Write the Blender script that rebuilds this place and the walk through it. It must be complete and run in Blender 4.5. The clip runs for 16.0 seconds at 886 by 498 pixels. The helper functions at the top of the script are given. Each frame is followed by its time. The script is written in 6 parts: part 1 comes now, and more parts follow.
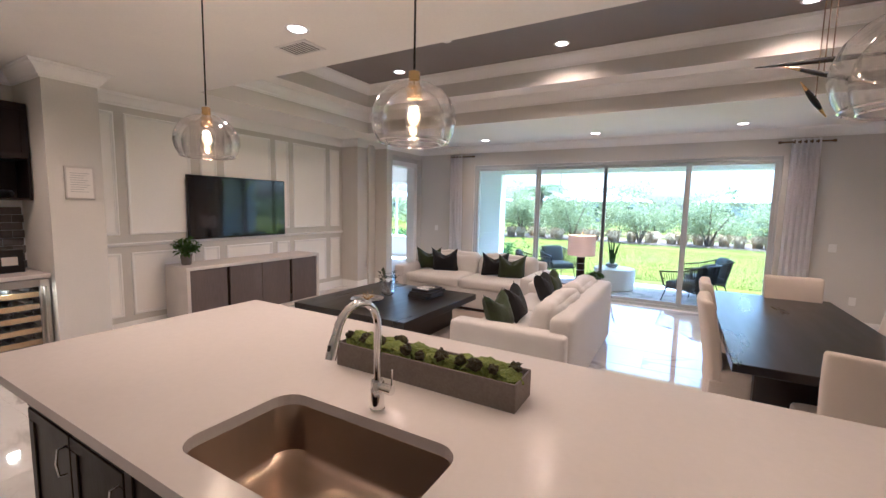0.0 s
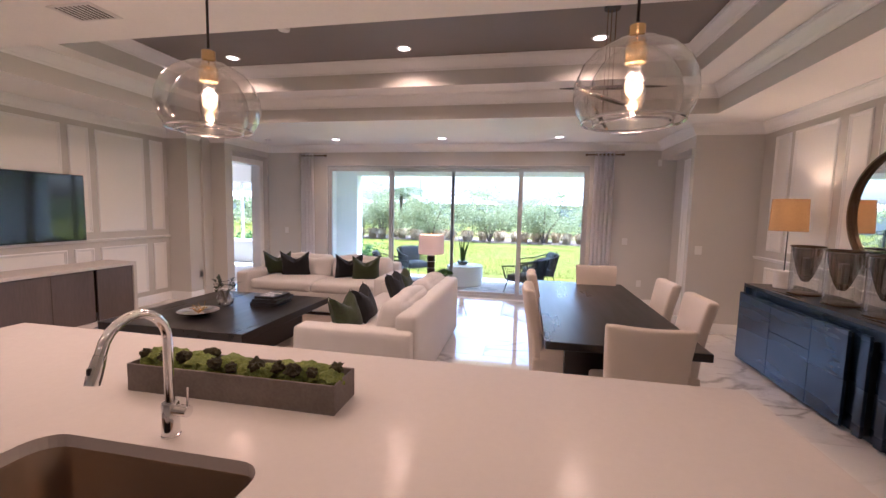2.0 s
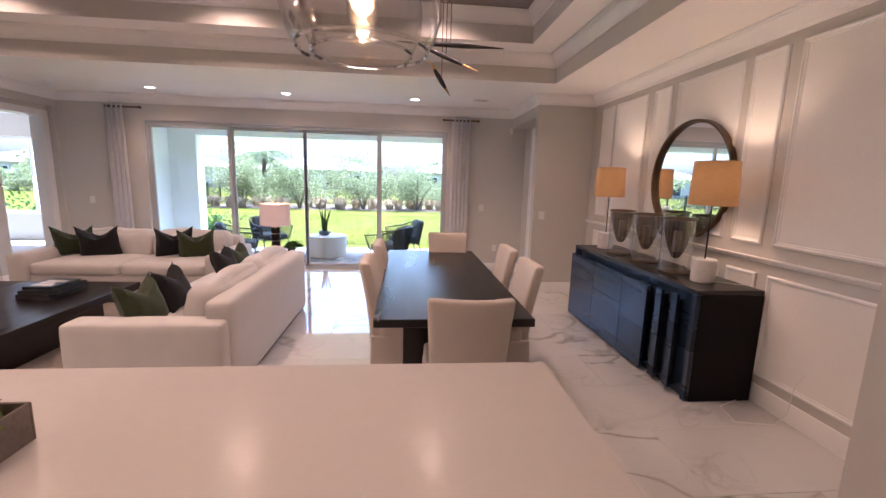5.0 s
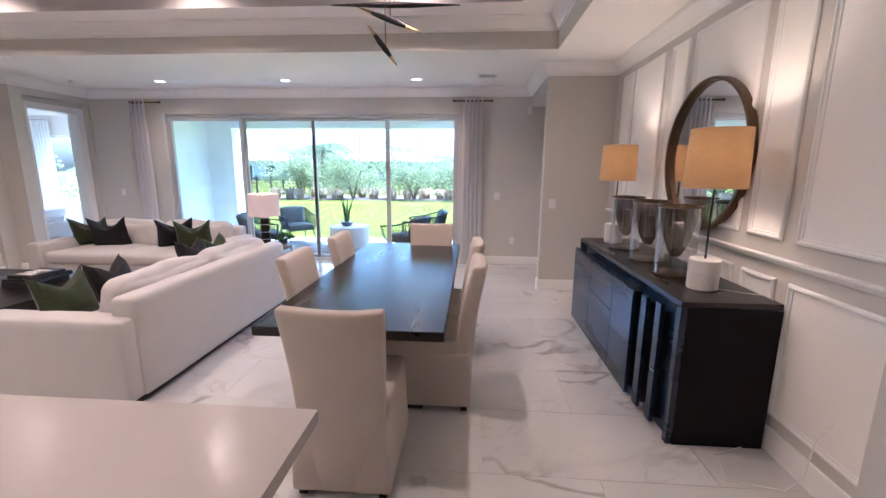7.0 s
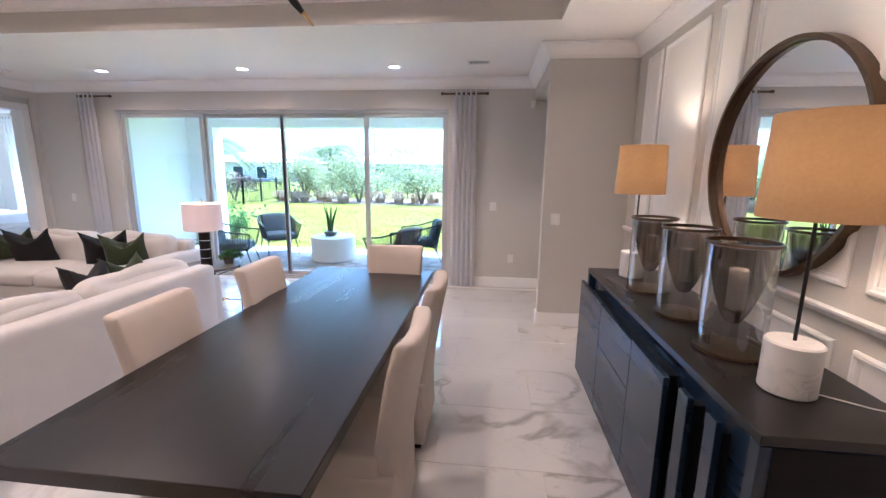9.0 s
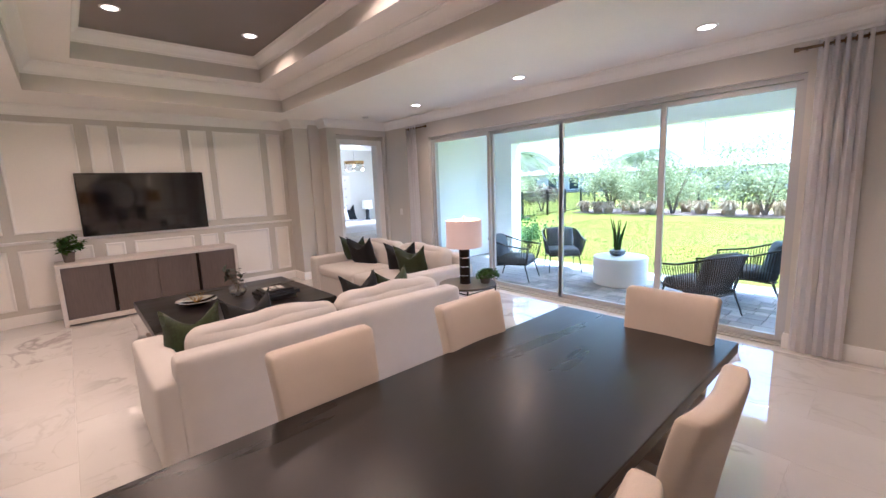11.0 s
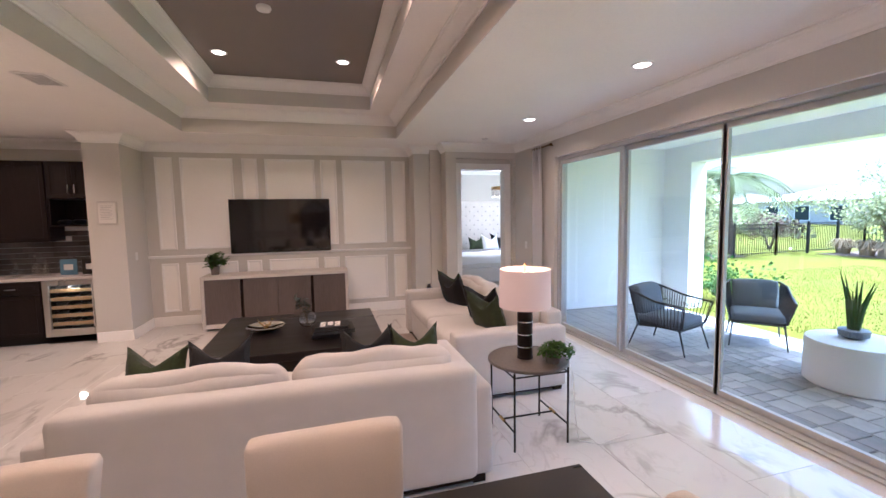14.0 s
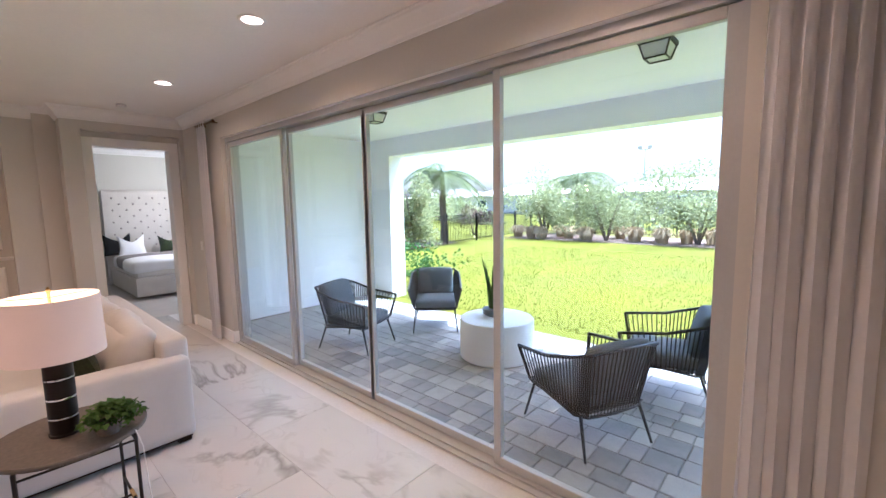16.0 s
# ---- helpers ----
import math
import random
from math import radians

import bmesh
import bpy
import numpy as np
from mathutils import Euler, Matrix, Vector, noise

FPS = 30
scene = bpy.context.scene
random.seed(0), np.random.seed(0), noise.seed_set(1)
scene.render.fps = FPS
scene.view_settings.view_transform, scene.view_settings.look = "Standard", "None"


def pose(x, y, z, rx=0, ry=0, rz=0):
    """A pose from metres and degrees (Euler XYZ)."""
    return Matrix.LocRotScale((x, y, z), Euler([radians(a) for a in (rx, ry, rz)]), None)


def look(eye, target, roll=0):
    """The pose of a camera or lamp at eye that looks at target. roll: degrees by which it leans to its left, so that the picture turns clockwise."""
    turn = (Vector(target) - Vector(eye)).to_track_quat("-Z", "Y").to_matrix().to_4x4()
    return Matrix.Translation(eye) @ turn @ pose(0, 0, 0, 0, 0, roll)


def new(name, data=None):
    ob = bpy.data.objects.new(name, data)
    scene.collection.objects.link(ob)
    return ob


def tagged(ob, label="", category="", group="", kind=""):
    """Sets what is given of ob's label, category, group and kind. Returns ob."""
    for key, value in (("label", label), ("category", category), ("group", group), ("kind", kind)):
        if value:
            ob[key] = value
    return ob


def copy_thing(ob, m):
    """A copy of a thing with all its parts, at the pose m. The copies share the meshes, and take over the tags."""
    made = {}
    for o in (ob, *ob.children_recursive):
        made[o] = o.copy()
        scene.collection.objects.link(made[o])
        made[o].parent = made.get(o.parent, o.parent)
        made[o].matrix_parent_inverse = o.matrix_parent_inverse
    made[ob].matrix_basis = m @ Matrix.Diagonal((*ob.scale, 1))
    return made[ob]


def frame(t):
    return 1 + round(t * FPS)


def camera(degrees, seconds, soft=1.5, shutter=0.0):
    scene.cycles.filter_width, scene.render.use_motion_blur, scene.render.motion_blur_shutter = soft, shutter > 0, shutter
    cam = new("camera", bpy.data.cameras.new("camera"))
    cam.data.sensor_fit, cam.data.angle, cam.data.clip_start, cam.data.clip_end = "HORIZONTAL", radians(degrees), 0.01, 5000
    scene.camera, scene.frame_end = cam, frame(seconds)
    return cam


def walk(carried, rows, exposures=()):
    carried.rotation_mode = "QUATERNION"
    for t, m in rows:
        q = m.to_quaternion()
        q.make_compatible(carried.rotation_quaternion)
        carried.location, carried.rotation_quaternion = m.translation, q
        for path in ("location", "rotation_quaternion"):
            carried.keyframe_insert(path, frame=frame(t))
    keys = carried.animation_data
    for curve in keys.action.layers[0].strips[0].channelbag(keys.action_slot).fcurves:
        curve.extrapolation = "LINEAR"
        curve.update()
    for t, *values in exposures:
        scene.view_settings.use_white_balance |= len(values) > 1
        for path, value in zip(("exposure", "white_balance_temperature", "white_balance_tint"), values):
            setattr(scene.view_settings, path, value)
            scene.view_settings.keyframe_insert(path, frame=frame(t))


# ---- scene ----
cam = camera(94.1, 16.0)
PATH = [
    (0, (0.327, 0.2, 1.632), (-0.663, 1.925, 1.423), 1.2),
    (0.5, (0.408, 0.258, 1.622), (-0.356, 2.094, 1.411), 1.2),
    (1, (0.43, 0.278, 1.618), (-0.153, 2.18, 1.413), 1.3),
    (1.5, (0.456, 0.273, 1.623), (-0.003, 2.21, 1.426), 1.3),
    (2, (0.478, 0.275, 1.615), (0.094, 2.229, 1.43), 1.3),
    (2.5, (0.483, 0.276, 1.617), (0.15, 2.24, 1.438), 1.4),
    (3, (0.493, 0.275, 1.615), (0.192, 2.244, 1.437), 1.2),
    (3.5, (0.506, 0.296, 1.616), (0.232, 2.268, 1.432), 0.8),
    (4, (0.549, 0.355, 1.622), (0.327, 2.332, 1.415), 0.1),
    (4.5, (0.648, 0.471, 1.615), (0.525, 2.455, 1.394), 0.9),
    (5, (0.83, 0.602, 1.614), (1.018, 2.566, 1.287), 1.6),
    (5.2, (0.923, 0.644, 1.604), (1.166, 2.601, 1.272), 1.9),
    (5.7, (1.27, 0.648, 1.598), (1.40, 2.613, 1.258), 1.6),
    (6.3, (1.615, 0.772, 1.588), (1.63, 2.745, 1.233), 1.0),
    (7.3, (1.837, 1.224, 1.578), (1.672, 3.18, 1.194), 0.3),
    (7.5, (1.852, 1.321, 1.606), (1.712, 3.288, 1.269), 1.1),
    (8, (1.97, 1.598, 1.616), (1.911, 3.56, 1.228), 1.5),
    (8.2, (2.029, 1.717, 1.611), (2.013, 3.682, 1.238), 1.4),
    (10.3, (2.188, 2.801, 1.632), (1.138, 4.468, 1.291), -0.3),
    (10.5, (2.179, 2.906, 1.62), (0.992, 4.484, 1.299), -0.2),
    (11, (2.17, 3.156, 1.623), (0.702, 4.48, 1.318), -2.2),
    (11.5, (2.159, 3.401, 1.644), (0.432, 4.376, 1.39), -1.1),
    (12, (2.08, 3.662, 1.648), (0.207, 4.324, 1.414), -1.3),
    (12.5, (2.026, 3.934, 1.658), (0.101, 4.427, 1.435), -1.9),
    (13, (2.025, 4.237, 1.66), (0.068, 4.606, 1.479), -0.8),
    (13.5, (1.964, 4.523, 1.66), (0.023, 4.99, 1.536), 0.1),
    (14, (1.898, 4.799, 1.664), (-0.023, 5.332, 1.501), -1.0),
    (14.5, (1.904, 5.091, 1.669), (0.023, 5.751, 1.507), -0.5),
    (15, (1.851, 5.396, 1.636), (0.109, 6.363, 1.462), -0.2),
    (15.5, (1.78, 5.72, 1.664), (0.233, 6.969, 1.449), -1.1),
    (16, (1.776, 6.016, 1.66), (0.447, 7.494, 1.439), -1.0),
]
EXPOSURE = [(0, 2.78, 4200, 1), (0.8, 2.7, 4450, 11), (5, 2.65, 4550, 13), (7.4, 3.0, 3950, 4), (8.2, 3.05, 4000, 4), (10.5, 2.95, 4150, 2), (11.5, 2.75, 4500, 9), (13, 2.72, 4450, 9), (14.5, 2.6, 4450, 8), (15.2, 2.5, 4600, 8), (16, 2.5, 4700, 9)]
walk(cam, [(t, look(eye, target, roll)) for t, eye, target, roll in PATH], EXPOSURE)

# world, sun, large lights
world = bpy.data.worlds.new("world")
scene.world = world
world.use_nodes = True
wn = world.node_tree
sky = wn.nodes.new("ShaderNodeTexSky")
sky.sky_type = "NISHITA"
sky.sun_disc = False
SUN_EL, SUN_AZ = radians(66), radians(24)
sky.sun_elevation, sky.sun_rotation = SUN_EL, SUN_AZ
sky.dust_density = 5.0
wn.nodes["Background"].inputs[1].default_value = 0.15
wn.links.new(sky.outputs[0], wn.nodes["Background"].inputs[0])
sun = new("sun", bpy.data.lights.new("sun", "SUN"))
sun.data.energy, sun.data.angle, sun.data.color = 5.0, radians(0.5), (1.0, 0.96, 0.88)
sun_from = Vector((math.sin(SUN_AZ) * math.cos(SUN_EL), math.cos(SUN_AZ) * math.cos(SUN_EL), math.sin(SUN_EL)))
sun.matrix_world = look(sun_from * 50, (0, 0, 0))
WARM, CAN = (1.0, 0.55, 0.26), (1.0, 0.545, 0.285)
CAN_WATTS, PEN_WATTS, LAMP_WATTS = 16.0, 1.5, 1.7


def lamp_light(kind, at, watts, colour, radius=0.05, cone=120, blend=0.8):
    ob = new("light", bpy.data.lights.new("light", kind))
    ob.data.energy, ob.data.color, ob.data.shadow_soft_size = watts, colour, radius
    if kind == "SPOT":
        ob.data.spot_size, ob.data.spot_blend = radians(cone), blend
    ob.location = at
    return ob


# materials
def mat(name, col, rough=0.5, metal=0.0, var=0.05, scale=5.0, fine=60.0, bump=0.0, bscale=120.0, spec=0.5, emit=0.0, emit_col=None,
        trans=0.0, coat=0.0, sheen=0.0, stretch=(1, 1, 1), dark=None, rand=0.0, ior=1.45, sub=0.0):
    m = bpy.data.materials.new(name)
    m.use_nodes = True
    nt = m.node_tree
    N, L = nt.nodes, nt.links
    b = N["Principled BSDF"]
    b.inputs["Roughness"].default_value, b.inputs["Metallic"].default_value = rough, metal
    b.inputs["Specular IOR Level"].default_value, b.inputs["Coat Weight"].default_value = spec, coat
    b.inputs["Sheen Weight"].default_value, b.inputs["IOR"].default_value = sheen, ior
    b.inputs["Transmission Weight"].default_value = trans
    b.inputs["Base Color"].default_value = (*col, 1)
    if sub:
        b.inputs["Subsurface Weight"].default_value, b.inputs["Subsurface Scale"].default_value = sub, 0.02
    if emit:
        b.inputs["Emission Strength"].default_value, b.inputs["Emission Color"].default_value = emit, (*(emit_col or col), 1)
    tc, mp = N.new("ShaderNodeTexCoord"), N.new("ShaderNodeMapping")
    L.new(tc.outputs["Object"], mp.inputs[0])
    mp.inputs["Scale"].default_value = stretch
    if var or rand:
        n1, n2 = N.new("ShaderNodeTexNoise"), N.new("ShaderNodeTexNoise")
        n1.inputs["Scale"].default_value, n2.inputs["Scale"].default_value = scale, fine
        n1.inputs["Detail"].default_value = n2.inputs["Detail"].default_value = 4
        L.new(mp.outputs[0], n1.inputs[0]), L.new(mp.outputs[0], n2.inputs[0])
        add = N.new("ShaderNodeMath"); add.operation = "ADD"
        L.new(n1.outputs["Fac"], add.inputs[0]), L.new(n2.outputs["Fac"], add.inputs[1])
        last = add
        if rand:
            oi, mul, add2 = N.new("ShaderNodeObjectInfo"), N.new("ShaderNodeMath"), N.new("ShaderNodeMath")
            mul.operation = "MULTIPLY_ADD"
            mul.inputs[1].default_value, mul.inputs[2].default_value = rand * 2, -rand
            L.new(oi.outputs["Random"], mul.inputs[0]), L.new(mul.outputs[0], add2.inputs[0]), L.new(add.outputs[0], add2.inputs[1])
            last = add2
        mr = N.new("ShaderNodeMapRange")
        mr.inputs[1].default_value, mr.inputs[2].default_value = 0.6, 1.4
        L.new(last.outputs[0], mr.inputs[0])
        mx = N.new("ShaderNodeMix"); mx.data_type = "RGBA"
        lo = dark or tuple(c * (1 - 2 * var) for c in col)
        hi = col if dark else tuple(min(1, c * (1 + 1.2 * var)) for c in col)
        mx.inputs[6].default_value, mx.inputs[7].default_value = (*lo, 1), (*hi, 1)
        L.new(mr.outputs[0], mx.inputs[0]), L.new(mx.outputs[2], b.inputs["Base Color"])
        rr = N.new("ShaderNodeMapRange")
        rr.inputs[1].default_value, rr.inputs[2].default_value = 0.3, 0.7
        rr.inputs[3].default_value, rr.inputs[4].default_value = rough * 0.88, min(1, rough * 1.12)
        L.new(n1.outputs["Fac"], rr.inputs[0]), L.new(rr.outputs[0], b.inputs["Roughness"])
    if bump:
        nb, bp = N.new("ShaderNodeTexNoise"), N.new("ShaderNodeBump")
        nb.inputs["Scale"].default_value, nb.inputs["Detail"].default_value = bscale, 5
        bp.inputs["Strength"].default_value, bp.inputs["Distance"].default_value = bump, 0.01
        L.new(mp.outputs[0], nb.inputs[0]), L.new(nb.outputs["Fac"], bp.inputs["Height"]), L.new(bp.outputs[0], b.inputs["Normal"])
    return m


def marble_mat(name, base, vein, rough, scale, warm=None):
    m = bpy.data.materials.new(name)
    m.use_nodes = True
    N, L = m.node_tree.nodes, m.node_tree.links
    b = N["Principled BSDF"]
    tc, oi, va, vm = N.new("ShaderNodeTexCoord"), N.new("ShaderNodeObjectInfo"), N.new("ShaderNodeVectorMath"), N.new("ShaderNodeVectorMath")
    vm.operation = "MULTIPLY_ADD"
    cb = N.new("ShaderNodeCombineXYZ")
    for i in range(3):
        L.new(oi.outputs["Random"], cb.inputs[i])
    vm.inputs[1].default_value = (37.0, 53.0, 71.0)
    L.new(cb.outputs[0], vm.inputs[0]), L.new(tc.outputs["Object"], vm.inputs[2])
    cols = None
    for k, (sc, width, dist, amount) in enumerate(((scale, 0.024, 0.6, 0.66), (scale * 2.3, 0.02, 1.4, 0.20))):
        n = N.new("ShaderNodeTexNoise")
        n.inputs["Scale"].default_value, n.inputs["Detail"].default_value, n.inputs["Distortion"].default_value = sc, 5, dist
        mp = N.new("ShaderNodeMapping")
        mp.inputs["Rotation"].default_value, mp.inputs["Scale"].default_value, mp.inputs["Location"].default_value = (0, 0, 0.7), (0.85, 1.2, 1), (k * 9.0, 0, 0)
        L.new(vm.outputs[0], mp.inputs[0]), L.new(mp.outputs[0], n.inputs[0])
        s, a, r, q = N.new("ShaderNodeMath"), N.new("ShaderNodeMath"), N.new("ShaderNodeMapRange"), N.new("ShaderNodeMath")
        s.operation, a.operation, q.operation = "SUBTRACT", "ABSOLUTE", "MULTIPLY"
        s.inputs[1].default_value = 0.5
        r.inputs[1].default_value, r.inputs[2].default_value, r.inputs[3].default_value, r.inputs[4].default_value = 0, width, 1, 0
        L.new(n.outputs["Fac"], s.inputs[0]), L.new(s.outputs[0], a.inputs[0]), L.new(a.outputs[0], r.inputs[0]), L.new(r.outputs[0], q.inputs[0])
        # veins fade in and out
        f, fr = N.new("ShaderNodeTexNoise"), N.new("ShaderNodeMapRange")
        f.inputs["Scale"].default_value = sc * 0.8
        fr.inputs[1].default_value, fr.inputs[2].default_value, fr.inputs[4].default_value = 0.45, 0.62, amount
        L.new(mp.outputs[0], f.inputs[0]), L.new(f.outputs["Fac"], fr.inputs[0]), L.new(fr.outputs[0], q.inputs[1])
        if cols is None:
            cols = q
        else:
            mxm = N.new("ShaderNodeMath"); mxm.operation = "MAXIMUM"
            L.new(cols.outputs[0], mxm.inputs[0]), L.new(q.outputs[0], mxm.inputs[1])
            cols = mxm
    cl, cr = N.new("ShaderNodeTexNoise"), N.new("ShaderNodeMix")
    cl.inputs["Scale"].default_value, cl.inputs["Detail"].default_value = scale * 0.9, 6
    cr.data_type = "RGBA"
    cr.inputs[6].default_value, cr.inputs[7].default_value = (*base, 1), (*(warm or tuple(c * 0.85 for c in base)), 1)
    c2 = N.new("ShaderNodeMapRange")
    c2.inputs[1].default_value, c2.inputs[2].default_value = 0.42, 0.72
    L.new(vm.outputs[0], cl.inputs[0]), L.new(cl.outputs["Fac"], c2.inputs[0]), L.new(c2.outputs[0], cr.inputs[0])
    mx = N.new("ShaderNodeMix"); mx.data_type = "RGBA"
    mx.inputs[7].default_value = (*vein, 1)
    L.new(cols.outputs[0], mx.inputs[0]), L.new(cr.outputs[2], mx.inputs[6]), L.new(mx.outputs[2], b.inputs["Base Color"])
    b.inputs["Roughness"].default_value = rough
    return m


def leaf_mat(name, col, dark, scale=0.8, rand=0.2, glow=0.45):
    """Leaves that let some light through."""
    m = mat(name, col, 0.6, var=0.4, scale=scale, fine=scale * 8, dark=dark, rand=rand, spec=0.2)
    N, L = m.node_tree.nodes, m.node_tree.links
    b, t, mx = N["Principled BSDF"], N.new("ShaderNodeBsdfTranslucent"), N.new("ShaderNodeMixShader")
    mx.inputs[0].default_value = glow
    src = b.inputs["Base Color"].links[0].from_socket
    L.new(src, t.inputs[0]), L.new(b.outputs[0], mx.inputs[1]), L.new(t.outputs[0], mx.inputs[2])
    L.new(mx.outputs[0], N["Material Output"].inputs[0])
    return m


def glass_mat(name, tint, rough=0.0, mixed=0.5, thin=True):
    """Thin sheet: mostly clear, with a Fresnel gloss."""
    m = bpy.data.materials.new(name)
    m.use_nodes = True
    N, L = m.node_tree.nodes, m.node_tree.links
    N.remove(N["Principled BSDF"])
    tr, gl, fr, mx = N.new("ShaderNodeBsdfTransparent"), N.new("ShaderNodeBsdfGlossy"), N.new("ShaderNodeLayerWeight"), N.new("ShaderNodeMixShader")
    tr.inputs[0].default_value = (*tint, 1)
    gl.inputs["Roughness"].default_value = rough
    fr.inputs[0].default_value = 0.5
    pw, ma = N.new("ShaderNodeMath"), N.new("ShaderNodeMath")
    pw.operation, ma.operation = "POWER", "MULTIPLY_ADD"
    pw.inputs[1].default_value, ma.inputs[1].default_value, ma.inputs[2].default_value = (4.0, 0.85, 0.04) if mixed < 0.6 else (2.0, 0.85, 0.09) if mixed < 0.95 else (1.2, 0.75, 0.35)
    L.new(fr.outputs["Facing"], pw.inputs[0]), L.new(pw.outputs[0], ma.inputs[0])
    L.new(ma.outputs[0], mx.inputs[0]), L.new(tr.outputs[0], mx.inputs[1]), L.new(gl.outputs[0], mx.inputs[2])
    L.new(mx.outputs[0], N["Material Output"].inputs[0])
    return m


M_WALL = mat("wall_paint", (0.61, 0.59, 0.55), 0.6, var=0.02, scale=1.5, bump=0.06, bscale=350)
M_PANEL = mat("panel_paint", (0.90, 0.88, 0.84), 0.65, var=0.015, scale=2)
M_TRIM = mat("trim_paint", (0.88, 0.87, 0.85), 0.35, var=0.015, scale=3)
M_CEIL = mat("ceiling_paint", (0.88, 0.86, 0.82), 0.8, var=0.02, scale=2, bump=0.1, bscale=160)
M_TRAYTOP = mat("tray_paint", (0.23, 0.205, 0.19), 0.6, var=0.03, scale=2, bump=0.05, bscale=200)
M_FLOOR = marble_mat("marble_tile", (0.67, 0.66, 0.65), (0.22, 0.20, 0.185), 0.04, 0.95, (0.60, 0.585, 0.57))
M_FLOOR.node_tree.nodes["Principled BSDF"].inputs["IOR"].default_value = 1.75
M_GROUT = mat("grout", (0.66, 0.645, 0.63), 0.7, var=0.05)
M_QUARTZ = mat("quartz", (0.53, 0.495, 0.48), 0.20, spec=0.16, var=0.015, scale=40, fine=400)
M_DARKWOOD = mat("espresso_wood", (0.012, 0.008, 0.0075), 0.42, var=0.2, scale=6, fine=50, stretch=(1, 1, 0.15), bump=0.05, bscale=60, spec=0.28)
M_TABLE = mat("ebony_wood", (0.010, 0.0078, 0.008), 0.30, var=0.08, scale=7, fine=60, stretch=(1, 0.12, 1), spec=0.5, ior=1.5)
# blue of the window's reflection is mixed into this base colour
M_BLUECAB = mat("sheen_tinted_lacquer", (0.012, 0.023, 0.050), 0.28, var=0.04, scale=3, fine=90, stretch=(1, 0.1, 1), spec=0.55)
M_SOFA = mat("sofa_linen", (0.56, 0.54, 0.525), 0.92, var=0.04, scale=6, fine=300, bump=0.25, bscale=700, sheen=0.2)
M_CHAIR = mat("chair_linen", (0.60, 0.53, 0.465), 0.9, var=0.04, scale=6, fine=300, bump=0.25, bscale=600, sheen=0.2)
M_NAVY = mat("navy_velvet", (0.004, 0.0045, 0.007), 0.8, var=0.25, scale=5, fine=60, bump=0.2, bscale=250, sheen=0.04)
M_GREEN = mat("green_velvet", (0.024, 0.036, 0.009), 0.8, var=0.35, scale=5, fine=60, bump=0.2, bscale=250, sheen=0.12)
M_CHROME = mat("chrome", (0.85, 0.85, 0.86), 0.06, 1.0, var=0)
M_STEEL = mat("brushed_steel", (0.46, 0.36, 0.28), 0.34, 1.0, var=0.025, scale=4, fine=200, stretch=(1, 12, 1))
M_STAINLESS = mat("stainless_steel", (0.62, 0.59, 0.56), 0.3, 1.0, var=0.02, scale=2, fine=150)
M_PAGES = mat("dark_page_edge", (0.04, 0.04, 0.042), 0.7, var=0.1)
M_ALU = mat("aluminium_frame", (0.50, 0.51, 0.52), 0.45, 0.15, var=0.03)
M_BRASS = mat("brass", (0.72, 0.50, 0.22), 0.22, 1.0, var=0.05)
M_BRONZE = mat("aged_bronze", (0.16, 0.11, 0.07), 0.35, 0.9, var=0.15)
M_BLACK = mat("black_metal", (0.015, 0.015, 0.016), 0.4, 0.3, var=0.1)
M_SCREEN = mat("tv_glass", (0.006, 0.006, 0.008), 0.06, var=0, spec=1.0)
M_WHITEPL = mat("white_plastic", (0.80, 0.79, 0.77), 0.4, var=0.01)
M_STUCCO = mat("white_stucco", (0.90, 0.905, 0.90), 0.85, var=0.02, scale=2, bump=0.25, bscale=120)
M_CURTAIN = leaf_mat("curtain_linen", (0.94, 0.935, 0.95), (0.91, 0.905, 0.92), 6, 0.0, 0.04)
M_CONCRETE = mat("planter_concrete", (0.17, 0.145, 0.13), 0.8, var=0.12, scale=10, fine=90, bump=0.2, bscale=80)
M_WHITEMARBLE = marble_mat("white_marble", (0.78, 0.75, 0.72), (0.5, 0.48, 0.46), 0.3, 9)
M_GREYWOOD = mat("grey_oak", (0.125, 0.10, 0.092), 0.45, var=0.10, scale=5, fine=60, stretch=(1, 1, 0.12), bump=0.05, bscale=50)
M_WHITEWASH = mat("whitewash", (0.62, 0.58, 0.54), 0.5, var=0.06, scale=5, fine=80, stretch=(1, 0.15, 1))
M_RUG = mat("taupe_rug", (0.34, 0.29, 0.25), 0.95, var=0.12, scale=3, fine=90, bump=0.5, bscale=220)
M_MIRROR = mat("mirror_silver", (0.92, 0.92, 0.92), 0.0, 1.0, var=0)
M_MOSS = mat("moss", (0.20, 0.24, 0.045), 0.95, var=0.4, scale=20, fine=120, bump=0.8, bscale=160, dark=(0.06, 0.085, 0.015))
M_MOSSD = mat("moss_brown", (0.05, 0.045, 0.02), 0.95, var=0.4, scale=30, fine=160, bump=0.9, bscale=200)
M_LEAF = leaf_mat("leaf_green", (0.075, 0.15, 0.035), (0.035, 0.08, 0.015), 12, 0.1, 0.3)
M_LEAFD = mat("leaf_dark", (0.035, 0.05, 0.035), 0.5, var=0.3, scale=12)
# leaf colour is paled to include the haze over the garden
M_TREE = leaf_mat("hazed_leaf", (0.33, 0.34, 0.17), (0.22, 0.24, 0.11), glow=0.5)
M_BARK = mat("bark", (0.16, 0.12, 0.085), 0.9, var=0.3, scale=8, bump=0.6, bscale=30)
